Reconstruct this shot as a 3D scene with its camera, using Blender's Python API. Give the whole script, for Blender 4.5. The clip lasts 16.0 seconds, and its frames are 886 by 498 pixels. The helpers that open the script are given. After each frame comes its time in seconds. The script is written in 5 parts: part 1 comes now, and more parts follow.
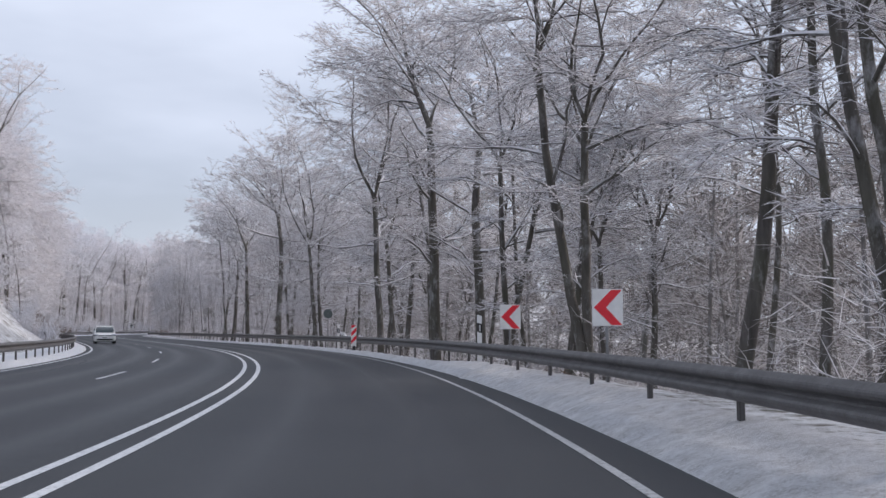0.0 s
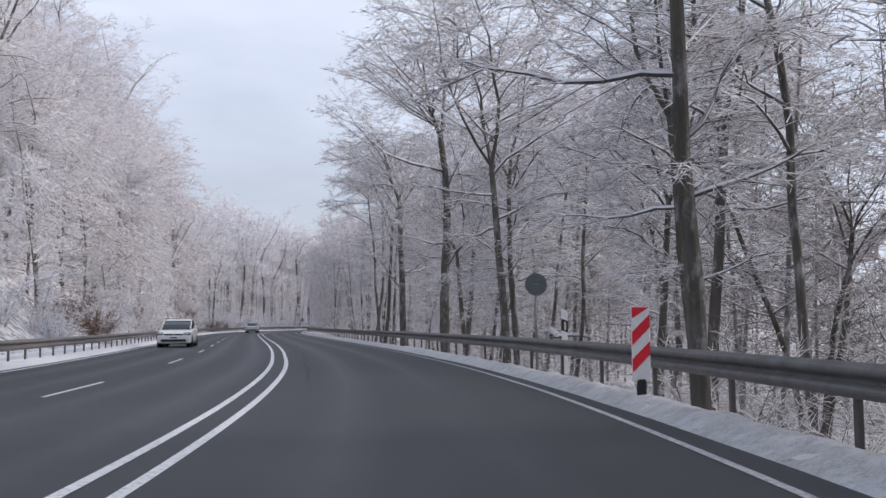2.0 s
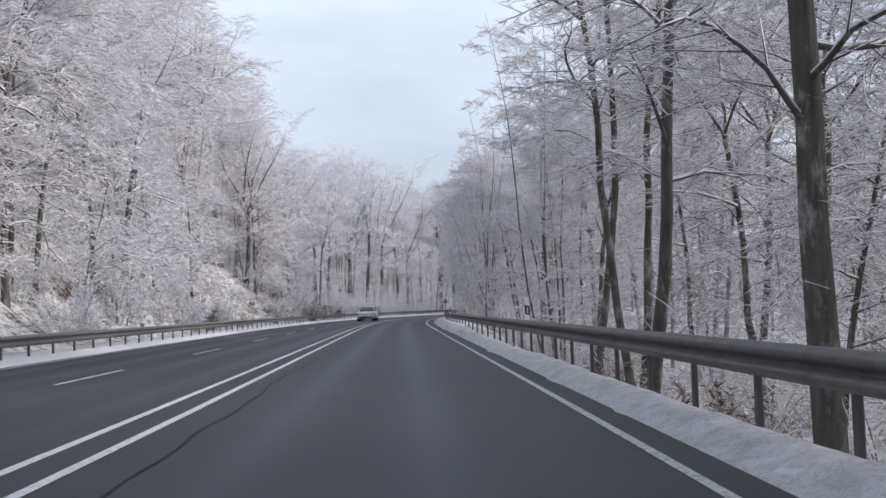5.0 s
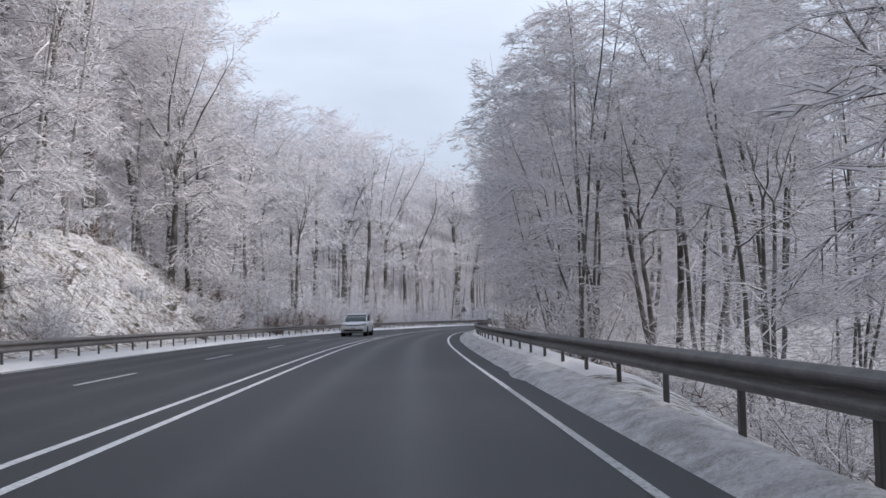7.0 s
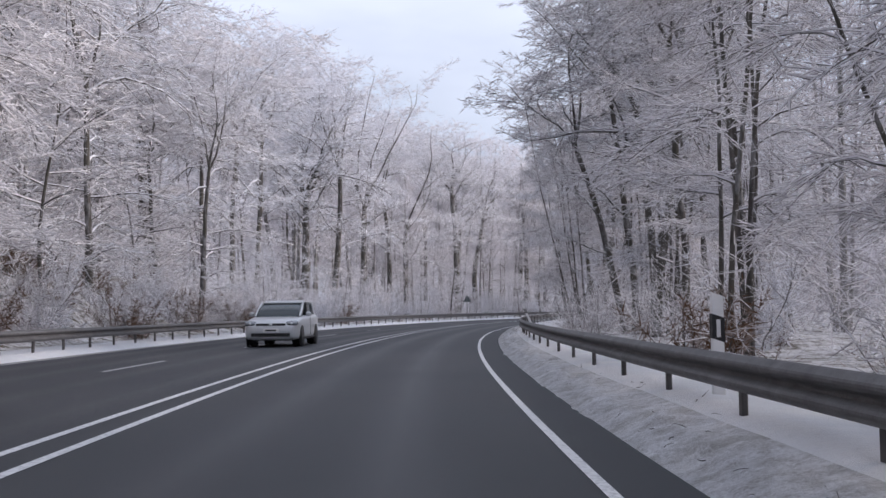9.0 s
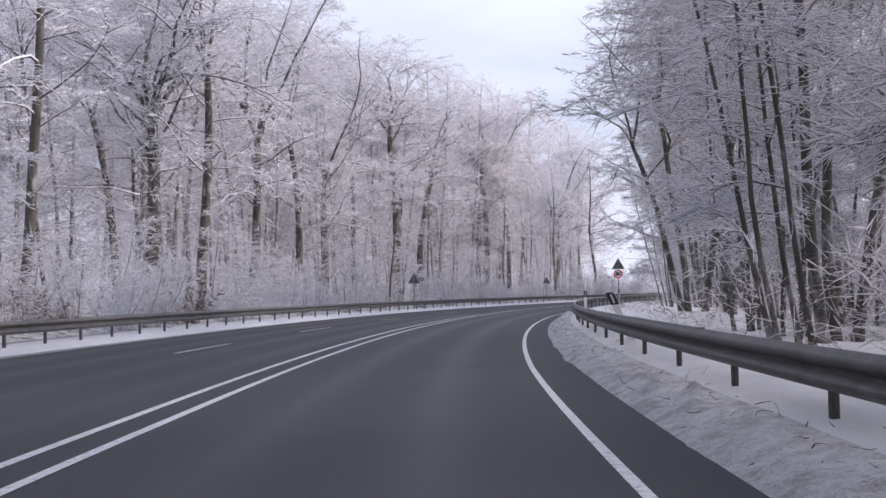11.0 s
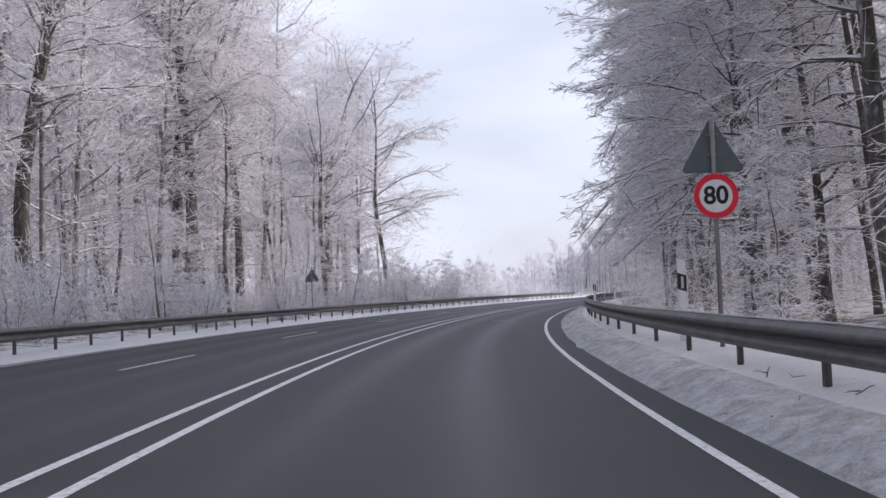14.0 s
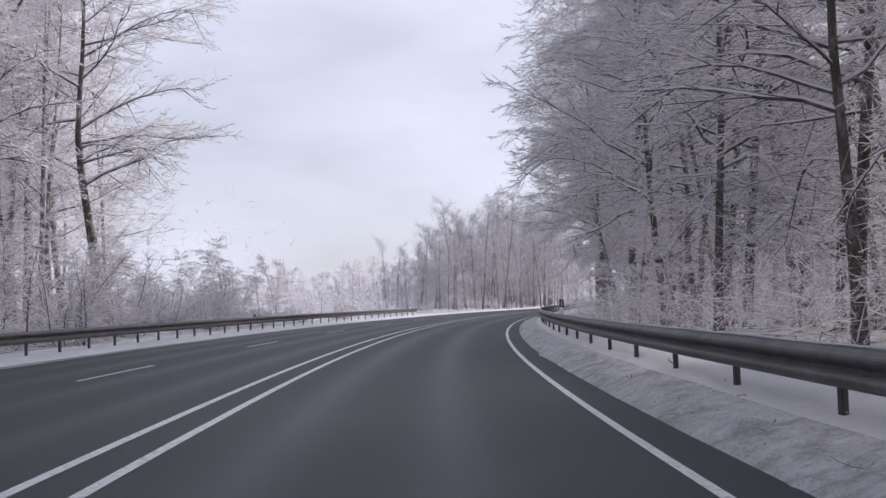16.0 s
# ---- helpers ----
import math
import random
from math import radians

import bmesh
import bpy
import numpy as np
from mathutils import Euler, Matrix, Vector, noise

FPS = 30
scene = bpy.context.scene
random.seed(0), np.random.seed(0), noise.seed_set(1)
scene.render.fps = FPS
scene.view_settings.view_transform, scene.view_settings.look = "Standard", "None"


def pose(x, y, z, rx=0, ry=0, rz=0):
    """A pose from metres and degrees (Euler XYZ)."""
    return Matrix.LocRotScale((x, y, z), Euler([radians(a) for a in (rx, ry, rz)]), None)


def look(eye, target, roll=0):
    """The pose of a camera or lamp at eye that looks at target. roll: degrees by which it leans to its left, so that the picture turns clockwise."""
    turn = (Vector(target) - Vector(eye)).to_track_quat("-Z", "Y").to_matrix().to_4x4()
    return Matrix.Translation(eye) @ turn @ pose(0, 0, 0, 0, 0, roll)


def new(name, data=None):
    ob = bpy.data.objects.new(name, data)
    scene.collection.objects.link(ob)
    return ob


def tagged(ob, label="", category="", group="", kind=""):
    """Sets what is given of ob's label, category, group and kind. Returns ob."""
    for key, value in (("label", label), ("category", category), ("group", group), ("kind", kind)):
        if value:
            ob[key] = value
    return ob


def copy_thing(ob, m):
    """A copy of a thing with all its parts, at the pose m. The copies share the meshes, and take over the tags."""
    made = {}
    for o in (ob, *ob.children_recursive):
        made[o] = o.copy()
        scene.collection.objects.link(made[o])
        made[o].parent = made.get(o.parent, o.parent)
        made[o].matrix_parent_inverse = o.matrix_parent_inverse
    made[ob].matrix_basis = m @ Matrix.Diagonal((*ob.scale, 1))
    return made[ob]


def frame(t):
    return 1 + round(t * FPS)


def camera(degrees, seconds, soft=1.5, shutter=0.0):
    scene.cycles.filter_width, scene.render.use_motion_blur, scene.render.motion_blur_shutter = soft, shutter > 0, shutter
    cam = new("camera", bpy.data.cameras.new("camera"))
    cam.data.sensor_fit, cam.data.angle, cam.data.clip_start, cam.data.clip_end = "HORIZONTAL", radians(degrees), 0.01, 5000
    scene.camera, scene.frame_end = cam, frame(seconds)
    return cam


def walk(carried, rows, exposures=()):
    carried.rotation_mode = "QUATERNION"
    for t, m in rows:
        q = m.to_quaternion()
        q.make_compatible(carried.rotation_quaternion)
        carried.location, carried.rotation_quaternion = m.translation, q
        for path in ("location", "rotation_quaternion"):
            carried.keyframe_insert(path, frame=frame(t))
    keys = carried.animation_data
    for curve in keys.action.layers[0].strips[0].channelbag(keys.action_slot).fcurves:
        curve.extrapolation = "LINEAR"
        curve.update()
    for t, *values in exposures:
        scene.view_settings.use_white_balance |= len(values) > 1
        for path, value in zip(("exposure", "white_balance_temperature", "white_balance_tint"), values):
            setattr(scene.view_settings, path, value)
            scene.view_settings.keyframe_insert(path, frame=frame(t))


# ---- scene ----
cam = camera(46.90, 16.0, soft=1.5)
PATH = [
    (0, pose(7.993, 3.312, 1.110, 94.478, 0.179, -18.180)),
    (0.5, pose(10.243, 11.680, 1.101, 94.517, -0.442, -14.547)),
    (1, pose(12.054, 20.117, 1.100, 94.479, -0.313, -11.391)),
    (1.5, pose(13.448, 28.493, 1.099, 94.353, -0.134, -9.017)),
    (2, pose(14.548, 36.925, 1.093, 94.193, 0.431, -7.610)),
    (2.5, pose(15.407, 45.574, 1.110, 93.922, 0.381, -5.940)),
    (3, pose(15.967, 54.220, 1.136, 93.592, 0.019, -3.795)),
    (3.5, pose(16.227, 62.634, 1.145, 93.496, 0.306, -2.133)),
    (4, pose(16.244, 70.764, 1.132, 93.363, 1.347, -0.853)),
    (4.5, pose(16.133, 78.631, 1.115, 93.203, 1.463, 0.301)),
    (5, pose(15.895, 86.657, 1.124, 93.284, 1.796, 0.849)),
    (5.5, pose(15.552, 94.890, 1.143, 93.698, 1.612, 1.289)),
    (6, pose(15.143, 103.326, 1.153, 94.137, 1.551, 1.621)),
    (6.5, pose(14.695, 111.948, 1.141, 94.628, 1.606, 1.739)),
    (7, pose(14.253, 120.729, 1.119, 93.859, 1.080, 1.378)),
    (7.5, pose(13.806, 129.624, 1.115, 93.572, 1.071, 1.690)),
    (8, pose(13.355, 138.537, 1.118, 93.353, 1.246, 1.513)),
    (8.5, pose(12.927, 147.342, 1.133, 93.392, 0.702, 1.370)),
    (9, pose(12.581, 156.164, 1.149, 93.405, 0.650, 0.748)),
    (9.5, pose(12.313, 165.052, 1.149, 93.425, 0.615, 0.325)),
    (10, pose(12.110, 174.018, 1.144, 93.454, 0.592, -0.008)),
    (10.5, pose(12.043, 183.059, 1.155, 92.878, 0.789, -1.263)),
    (11, pose(12.201, 192.137, 1.182, 92.511, 1.089, -2.825)),
    (11.5, pose(12.623, 201.229, 1.197, 92.737, 1.088, -4.558)),
    (12, pose(13.362, 210.487, 1.189, 92.613, 1.007, -6.511)),
    (12.5, pose(14.442, 219.985, 1.151, 92.668, 1.286, -8.838)),
    (13, pose(15.851, 229.688, 1.119, 92.662, 1.932, -11.454)),
    (13.5, pose(17.740, 239.419, 1.115, 92.506, 2.377, -14.084)),
    (14, pose(20.062, 249.036, 1.118, 92.520, 2.268, -16.616)),
    (14.5, pose(22.798, 258.670, 1.135, 92.644, 2.105, -19.332)),
    (15, pose(26.114, 268.412, 1.156, 92.793, 2.193, -22.472)),
    (15.5, pose(29.897, 278.031, 1.166, 92.998, 2.240, -25.060)),
    (16, pose(34.103, 287.393, 1.153, 93.014, 1.613, -27.198)),
]
EXPOSURES = [(0.0, -0.23, 6430, 18), (1.0, -0.18, 6440, 18), (2.0, -0.15, 6470, 18), (2.6, -0.15, 6540, 16), (3.5, -0.06, 6500, 15), (4.5, -0.05, 6420, 15), (7.4, -0.10, 6395, 16), (11.0, 0.05, 6450, 24), (12.5, 0.08, 6460, 24), (13.1, 0.09, 6550, 20), (14.2, 0.0, 6560, 21), (16.0, -0.18, 6640, 23)]
walk(cam, PATH, EXPOSURES)

# ---------------------------------------------------------------- light
SUN_ELEV, SUN_AZ = 28.0, 88.0      # degrees; azimuth clockwise from +y
world = bpy.data.worlds.new("winter_sky")
scene.world = world
world.use_nodes = True
wn, wl = world.node_tree.nodes, world.node_tree.links
wn.clear()
w_out = wn.new("ShaderNodeOutputWorld")
w_bg = wn.new("ShaderNodeBackground")
w_sky = wn.new("ShaderNodeTexSky")
w_sky.sky_type = "NISHITA"
w_sky.sun_disc = False
w_sky.sun_elevation = radians(SUN_ELEV)
w_sky.sun_rotation = radians(SUN_AZ)
w_sky.air_density, w_sky.dust_density, w_sky.ozone_density = 1.0, 2.0, 1.0
w_tc = wn.new("ShaderNodeTexCoord")
w_map = wn.new("ShaderNodeMapping")
w_map.inputs["Scale"].default_value = (1.0, 1.6, 3.2)
w_noise = wn.new("ShaderNodeTexNoise")
w_noise.inputs["Scale"].default_value = 1.7
w_noise.inputs["Detail"].default_value = 5.0
w_noise.inputs["Roughness"].default_value = 0.5
w_ramp = wn.new("ShaderNodeMapRange")
w_ramp.inputs["From Min"].default_value = 0.36
w_ramp.inputs["From Max"].default_value = 0.62
w_ramp.inputs["To Min"].default_value = 0.55
w_ramp.inputs["To Max"].default_value = 0.97
w_mix = wn.new("ShaderNodeMix")
w_mix.data_type = "RGBA"
w_mix.inputs["B"].default_value = (8.9, 10.15, 11.55, 1)     # thin bright cloud veil
wl.new(w_tc.outputs["Generated"], w_map.inputs["Vector"])
wl.new(w_map.outputs["Vector"], w_noise.inputs["Vector"])
wl.new(w_noise.outputs["Fac"], w_ramp.inputs["Value"])
wl.new(w_ramp.outputs["Result"], w_mix.inputs["Factor"])
wl.new(w_sky.outputs["Color"], w_mix.inputs["A"])
wl.new(w_mix.outputs["Result"], w_bg.inputs["Color"])
w_bg.inputs["Strength"].default_value = 0.1
wl.new(w_bg.outputs["Background"], w_out.inputs["Surface"])

sun = new("sun", bpy.data.lights.new("sun", "SUN"))
sun.data.energy = 4.2
sun.data.angle = radians(20)
sun.data.color = (1.0, 0.94, 0.86)
sx = math.sin(radians(SUN_AZ)) * math.cos(radians(SUN_ELEV))
sy = math.cos(radians(SUN_AZ)) * math.cos(radians(SUN_ELEV))
sun.matrix_world = look((sx * 50, sy * 50, 50 * math.sin(radians(SUN_ELEV))), (0, 0, 0))

# ---------------------------------------------------------------- materials
def material(name, rough=0.8, metal=0.0, spec=0.3):
    m = bpy.data.materials.new(name)
    m.use_nodes = True
    n = m.node_tree.nodes
    b = n["Principled BSDF"]
    b.inputs["Roughness"].default_value = rough
    b.inputs["Metallic"].default_value = metal
    b.inputs["Specular IOR Level"].default_value = spec
    return m, n, m.node_tree.links, b


def noise_fac(n, l, scale, detail=4.0, lo=0.35, hi=0.65, stretch=None, rough=0.55, coords="Object"):
    tc = n.new("ShaderNodeTexCoord")
    no = n.new("ShaderNodeTexNoise")
    no.inputs["Scale"].default_value = scale
    no.inputs["Detail"].default_value = detail
    no.inputs["Roughness"].default_value = rough
    src = tc.outputs[coords]
    if stretch:
        mp = n.new("ShaderNodeMapping")
        mp.inputs["Scale"].default_value = stretch
        l.new(src, mp.inputs["Vector"])
        src = mp.outputs["Vector"]
    l.new(src, no.inputs["Vector"])
    mr = n.new("ShaderNodeMapRange")
    mr.inputs["From Min"].default_value = lo
    mr.inputs["From Max"].default_value = hi
    l.new(no.outputs["Fac"], mr.inputs["Value"])
    return mr.outputs["Result"]


def mix(n, l, fac, a, b):
    m = n.new("ShaderNodeMix")
    m.data_type = "RGBA"
    if isinstance(fac, float):
        m.inputs["Factor"].default_value = fac
    else:
        l.new(fac, m.inputs["Factor"])
    for key, v in (("A", a), ("B", b)):
        if isinstance(v, tuple):
            m.inputs[key].default_value = (*v, 1)
        else:
            l.new(v, m.inputs[key])
    return m.outputs["Result"]


def bump(n, l, b, height, strength, dist=0.02):
    bu = n.new("ShaderNodeBump")
    bu.inputs["Strength"].default_value = strength
    bu.inputs["Distance"].default_value = dist
    l.new(height, bu.inputs["Height"])
    l.new(bu.outputs["Normal"], b.inputs["Normal"])


def math_node(n, l, op, a, b):
    m = n.new("ShaderNodeMath")
    m.operation = op
    m.use_clamp = True
    for i, v in enumerate((a, b)):
        if isinstance(v, float):
            m.inputs[i].default_value = v
        else:
            l.new(v, m.inputs[i])
    return m.outputs[0]


def up_fac(n, l, lo, hi, wobble=0.35, scale=3.0):
    """How far a face looks up, with an uneven edge: where snow lies."""
    g = n.new("ShaderNodeNewGeometry")
    s = n.new("ShaderNodeSeparateXYZ")
    l.new(g.outputs["Normal"], s.inputs[0])
    f = noise_fac(n, l, scale, 3, 0.3, 0.7)
    ma = n.new("ShaderNodeMath")
    ma.operation = "MULTIPLY_ADD"
    l.new(f, ma.inputs[0])
    ma.inputs[1].default_value = wobble
    l.new(s.outputs["Z"], ma.inputs[2])
    mr = n.new("ShaderNodeMapRange")
    mr.inputs["From Min"].default_value = lo
    mr.inputs["From Max"].default_value = hi
    l.new(ma.outputs[0], mr.inputs["Value"])
    return mr.outputs["Result"]


def plain(name, color, rough=0.6, metal=0.0, spec=0.4, vary=0.12, scale=6.0):
    m, n, l, b = material(name, rough, metal, spec)
    dark = tuple(c * (1 - vary) for c in color)
    l.new(mix(n, l, noise_fac(n, l, scale), dark, color), b.inputs["Base Color"])
    return m


def make_asphalt():
    m, n, l, b = material("asphalt", 0.62, 0, 0.35)
    big = noise_fac(n, l, 0.35, 4, 0.35, 0.65)
    mid = noise_fac(n, l, 2.2, 5, 0.3, 0.7, rough=0.65)
    fine = noise_fac(n, l, 95, 3, 0.25, 0.75)
    c = mix(n, l, big, (0.026, 0.029, 0.035), (0.036, 0.040, 0.046))
    c = mix(n, l, math_node(n, l, "MULTIPLY", mid, 0.45), c, (0.023, 0.025, 0.029))
    c = mix(n, l, math_node(n, l, "MULTIPLY", fine, 0.5), c, (0.064, 0.067, 0.072))
    # tyre tracks, polished a little darker, from the place across the road
    at_u = n.new("ShaderNodeAttribute")
    at_u.attribute_name = "track"
    c = mix(n, l, math_node(n, l, "MULTIPLY", at_u.outputs["Fac"], math_node(n, l, "ADD", 0.35, math_node(n, l, "MULTIPLY", mid, 0.4))), c, (0.021, 0.023, 0.027))
    l.new(c, b.inputs["Base Color"])
    rr = n.new("ShaderNodeMapRange")
    rr.inputs["To Min"].default_value, rr.inputs["To Max"].default_value = 0.66, 0.52
    l.new(at_u.outputs["Fac"], rr.inputs["Value"])
    l.new(rr.outputs["Result"], b.inputs["Roughness"])
    bump(n, l, b, fine, 0.5, 0.006)
    return m


def make_paint(name, dark, light):
    m, n, l, b = material(name, 0.6, 0, 0.3)
    wear = noise_fac(n, l, 14, 6, 0.33, 0.52, rough=0.75)
    l.new(mix(n, l, wear, dark, light), b.inputs["Base Color"])
    return m


def make_snow(name, dirt, grass=0.0, grey=0.0):
    m, n, l, b = material(name, 0.75, 0, 0.25)
    big = noise_fac(n, l, 0.9, 4, 0.38, 0.68)
    mid = noise_fac(n, l, 5.5, 6, 0.36, 0.62, rough=0.7)
    fine = noise_fac(n, l, 34, 5, 0.35, 0.7, rough=0.7)
    c = mix(n, l, big, (0.82, 0.84, 0.88), (0.90, 0.905, 0.92))
    if grey:
        c = mix(n, l, math_node(n, l, "MULTIPLY", noise_fac(n, l, 2.4, 6, 0.25, 0.75, rough=0.7), grey * 1.6), c, (0.26, 0.245, 0.24))
    d = math_node(n, l, "MULTIPLY", math_node(n, l, "MULTIPLY", mid, fine), dirt)
    c = mix(n, l, d, c, (0.16, 0.14, 0.13))
    if grass:
        gr = math_node(n, l, "MULTIPLY", noise_fac(n, l, 2.1, 7, 0.47, 0.60, rough=0.75) if grass < 1 else noise_fac(n, l, 2.6, 7, 0.49, 0.58, rough=0.78), grass)
        c = mix(n, l, gr, c, (0.10, 0.085, 0.055))
    l.new(c, b.inputs["Base Color"])
    h = n.new("ShaderNodeMath")
    h.operation = "ADD"
    l.new(mid, h.inputs[0])
    l.new(fine, h.inputs[1])
    bump(n, l, b, h.outputs[0], 0.7, 0.05)
    return m


def make_bark(name, dark, light, snow_lo, snow_hi, rime=0.25):
    """Rough bark with moss, patches of rime blown on to it and snow where it looks up."""
    m, n, l, b = material(name, 0.9, 0, 0.15)
    f = noise_fac(n, l, 6.0, 6, 0.3, 0.7, (1, 1, 0.16), 0.7)
    big = noise_fac(n, l, 0.7, 4, 0.35, 0.65)
    patch = noise_fac(n, l, 2.6, 6, 0.52, 0.68, (1, 1, 0.45), 0.7)
    c = mix(n, l, f, dark, light)
    c = mix(n, l, math_node(n, l, "MULTIPLY", big, 0.45), c, (0.095, 0.098, 0.062))
    c = mix(n, l, math_node(n, l, "MULTIPLY", patch, rime), c, (0.62, 0.62, 0.65))
    c = mix(n, l, up_fac(n, l, snow_lo, snow_hi), c, (0.84, 0.85, 0.88))
    l.new(c, b.inputs["Base Color"])
    bump(n, l, b, f, 0.7, 0.04)
    return m


def make_twig(name, dark, white, share):
    """Rime-covered twigs: each one a little more or less white; rime lets some light through."""
    m, n, l, b = material(name, 0.85, 0, 0.15)
    g = n.new("ShaderNodeNewGeometry")
    o = n.new("ShaderNodeObjectInfo")
    s = n.new("ShaderNodeMapRange")
    s.inputs["From Min"].default_value = share - 0.30
    s.inputs["From Max"].default_value = share + 0.25
    l.new(g.outputs["Random Per Island"], s.inputs["Value"])
    c = mix(n, l, s.outputs["Result"], white, dark)
    tint = mix(n, l, o.outputs["Random"], (1.0, 0.975, 0.965), (0.95, 0.97, 1.0))
    mm = n.new("ShaderNodeMix")
    mm.data_type, mm.blend_type = "RGBA", "MULTIPLY"
    mm.inputs["Factor"].default_value = 1.0
    l.new(c, mm.inputs["A"])
    l.new(tint, mm.inputs["B"])
    l.new(mm.outputs["Result"], b.inputs["Base Color"])
    t = n.new("ShaderNodeBsdfTranslucent")
    l.new(mm.outputs["Result"], t.inputs["Color"])
    x = n.new("ShaderNodeMixShader")
    x.inputs["Fac"].default_value = 0.40
    l.new(b.outputs["BSDF"], x.inputs[1])
    l.new(t.outputs["BSDF"], x.inputs[2])
    l.new(x.outputs["Shader"], n["Material Output"].inputs["Surface"])
    return m


def make_rail():
    m, n, l, b = material("galvanised_steel", 0.68, 0.45, 0.3)
    st = noise_fac(n, l, 3.0, 6, 0.3, 0.7, (1, 1, 0.4), 0.7)
    spots = noise_fac(n, l, 40, 4, 0.4, 0.7)
    c = mix(n, l, st, (0.115, 0.112, 0.115), (0.20, 0.198, 0.20))
    c = mix(n, l, math_node(n, l, "MULTIPLY", spots, 0.35), c, (0.09, 0.075, 0.06))
    l.new(c, b.inputs["Base Color"])
    bump(n, l, b, spots, 0.15, 0.004)
    return m


ASPHALT = make_asphalt()
PAINT = make_paint("road_paint", (0.30, 0.31, 0.33), (0.70, 0.71, 0.72))
PAINT_WORN = make_paint("worn_road_paint", (0.09, 0.092, 0.098), (0.46, 0.47, 0.48))
SNOW = make_snow("snow", 0.14)
VERGE = make_snow("dirty_verge_snow", 0.75, 0.34, 0.20)
VERGE_CLEAN = make_snow("trodden_verge_snow", 0.65, 0.16, 0.16)
FOREST = make_snow("forest_snow", 0.7, 0.9)
BANK = make_snow("bank_snow", 1.0, 1.0, 0.16)
BARK = make_bark("bark", (0.052, 0.047, 0.046), (0.15, 0.138, 0.132), 0.62, 0.90, 0.45)
# trunks deep in the woods: rime, plus haze painted in as lighter bark
BARK_FAR = make_bark("rimed_hazy_bark", (0.17, 0.16, 0.163), (0.31, 0.30, 0.305), 0.5, 0.85, 0.9)
BARK_LIMB = make_bark("limb_bark", (0.07, 0.064, 0.065), (0.17, 0.158, 0.156), 0.15, 0.48, 0.6)
TWIG = make_twig("rimed_twigs", (0.60, 0.59, 0.61), (0.89, 0.89, 0.915), 0.78)
TWIG_DARK = make_twig("thinly_rimed_twigs", (0.42, 0.41, 0.425), (0.89, 0.89, 0.91), 0.68)
TWIG_MID = make_twig("grey_rimed_twigs", (0.62, 0.61, 0.635), (0.89, 0.89, 0.915), 0.78)
TWIG_WOOD = make_twig("twig_wood", (0.115, 0.107, 0.113), (0.26, 0.25, 0.262), 0.6)
# thickness in metres of the wood and of the snow on it, by the twigs' kind
LOAD = {"rimed_twigs": (0.008, 0.034), "thinly_rimed_twigs": (0.009, 0.018), "grey_rimed_twigs": (0.008, 0.021)}
TWIG_GREY = make_twig("grey_wood_twigs", (0.30, 0.288, 0.30), (0.72, 0.712, 0.75), 0.58)
# darkest and brownest twigs: the slope below the bend, brush under the bank
TWIG_SHADE = make_twig("dark_brown_grey_twigs", (0.165, 0.153, 0.145), (0.62, 0.605, 0.61), 0.46)
# rime, with the pale low contrast of distant haze put into the colour
TWIG_FAR = make_twig("far_rimed_hazy_twigs", (0.46, 0.45, 0.465), (0.87, 0.865, 0.90), 0.76)
LEAF_BROWN = make_twig("brown_leaves", (0.13, 0.075, 0.045), (0.45, 0.40, 0.38), 0.35)
RAIL = make_rail()
POST_STEEL = plain("post_steel", (0.10, 0.095, 0.095), 0.6, 0.4)
WHITE_PLASTIC = plain("white_plastic", (0.84, 0.84, 0.84), 0.5)
BLACK_PLASTIC = plain("black_plastic", (0.02, 0.02, 0.022), 0.5)
REFLECTOR = plain("reflector", (0.75, 0.76, 0.78), 0.25, 0.3)
SIGN_RED = plain("sign_red", (0.82, 0.028, 0.045), 0.4)
SIGN_WHITE = plain("sign_white", (0.82, 0.82, 0.81), 0.4)
SIGN_BLACK = plain("sign_black", (0.012, 0.012, 0.013), 0.5)
SIGN_BACK = plain("sign_back_grey", (0.12, 0.145, 0.145), 0.55, 0.2)
POLE = plain("grey_pole", (0.22, 0.22, 0.225), 0.5, 0.5)
CAR_WHITE = plain("white_car_paint", (0.80, 0.80, 0.79), 0.25, 0.0, 0.6, 0.05)
CAR_SILVER = plain("silver_car_paint", (0.62, 0.64, 0.66), 0.28, 0.3, 0.6, 0.05)
CAR_GLASS = plain("car_glass", (0.022, 0.036, 0.042), 0.04, 0.0, 0.8, 0.05)
CAR_TRIM = plain("car_black_trim", (0.014, 0.014, 0.015), 0.5)
TYRE = plain("tyre_rubber", (0.018, 0.018, 0.018), 0.85)
RIM = plain("alloy_rim", (0.38, 0.38, 0.39), 0.35, 0.7)
LAMP = plain("headlight_glass", (0.30, 0.32, 0.34), 0.10, 0.3, 0.8)
LAMP_RED = plain("tail_light", (0.30, 0.015, 0.015), 0.2)
TAR = plain("tar_seam", (0.016, 0.016, 0.018), 0.8)
ROCK = make_bark("bank_rock", (0.05, 0.045, 0.042), (0.15, 0.14, 0.13), 0.75, 1.05)

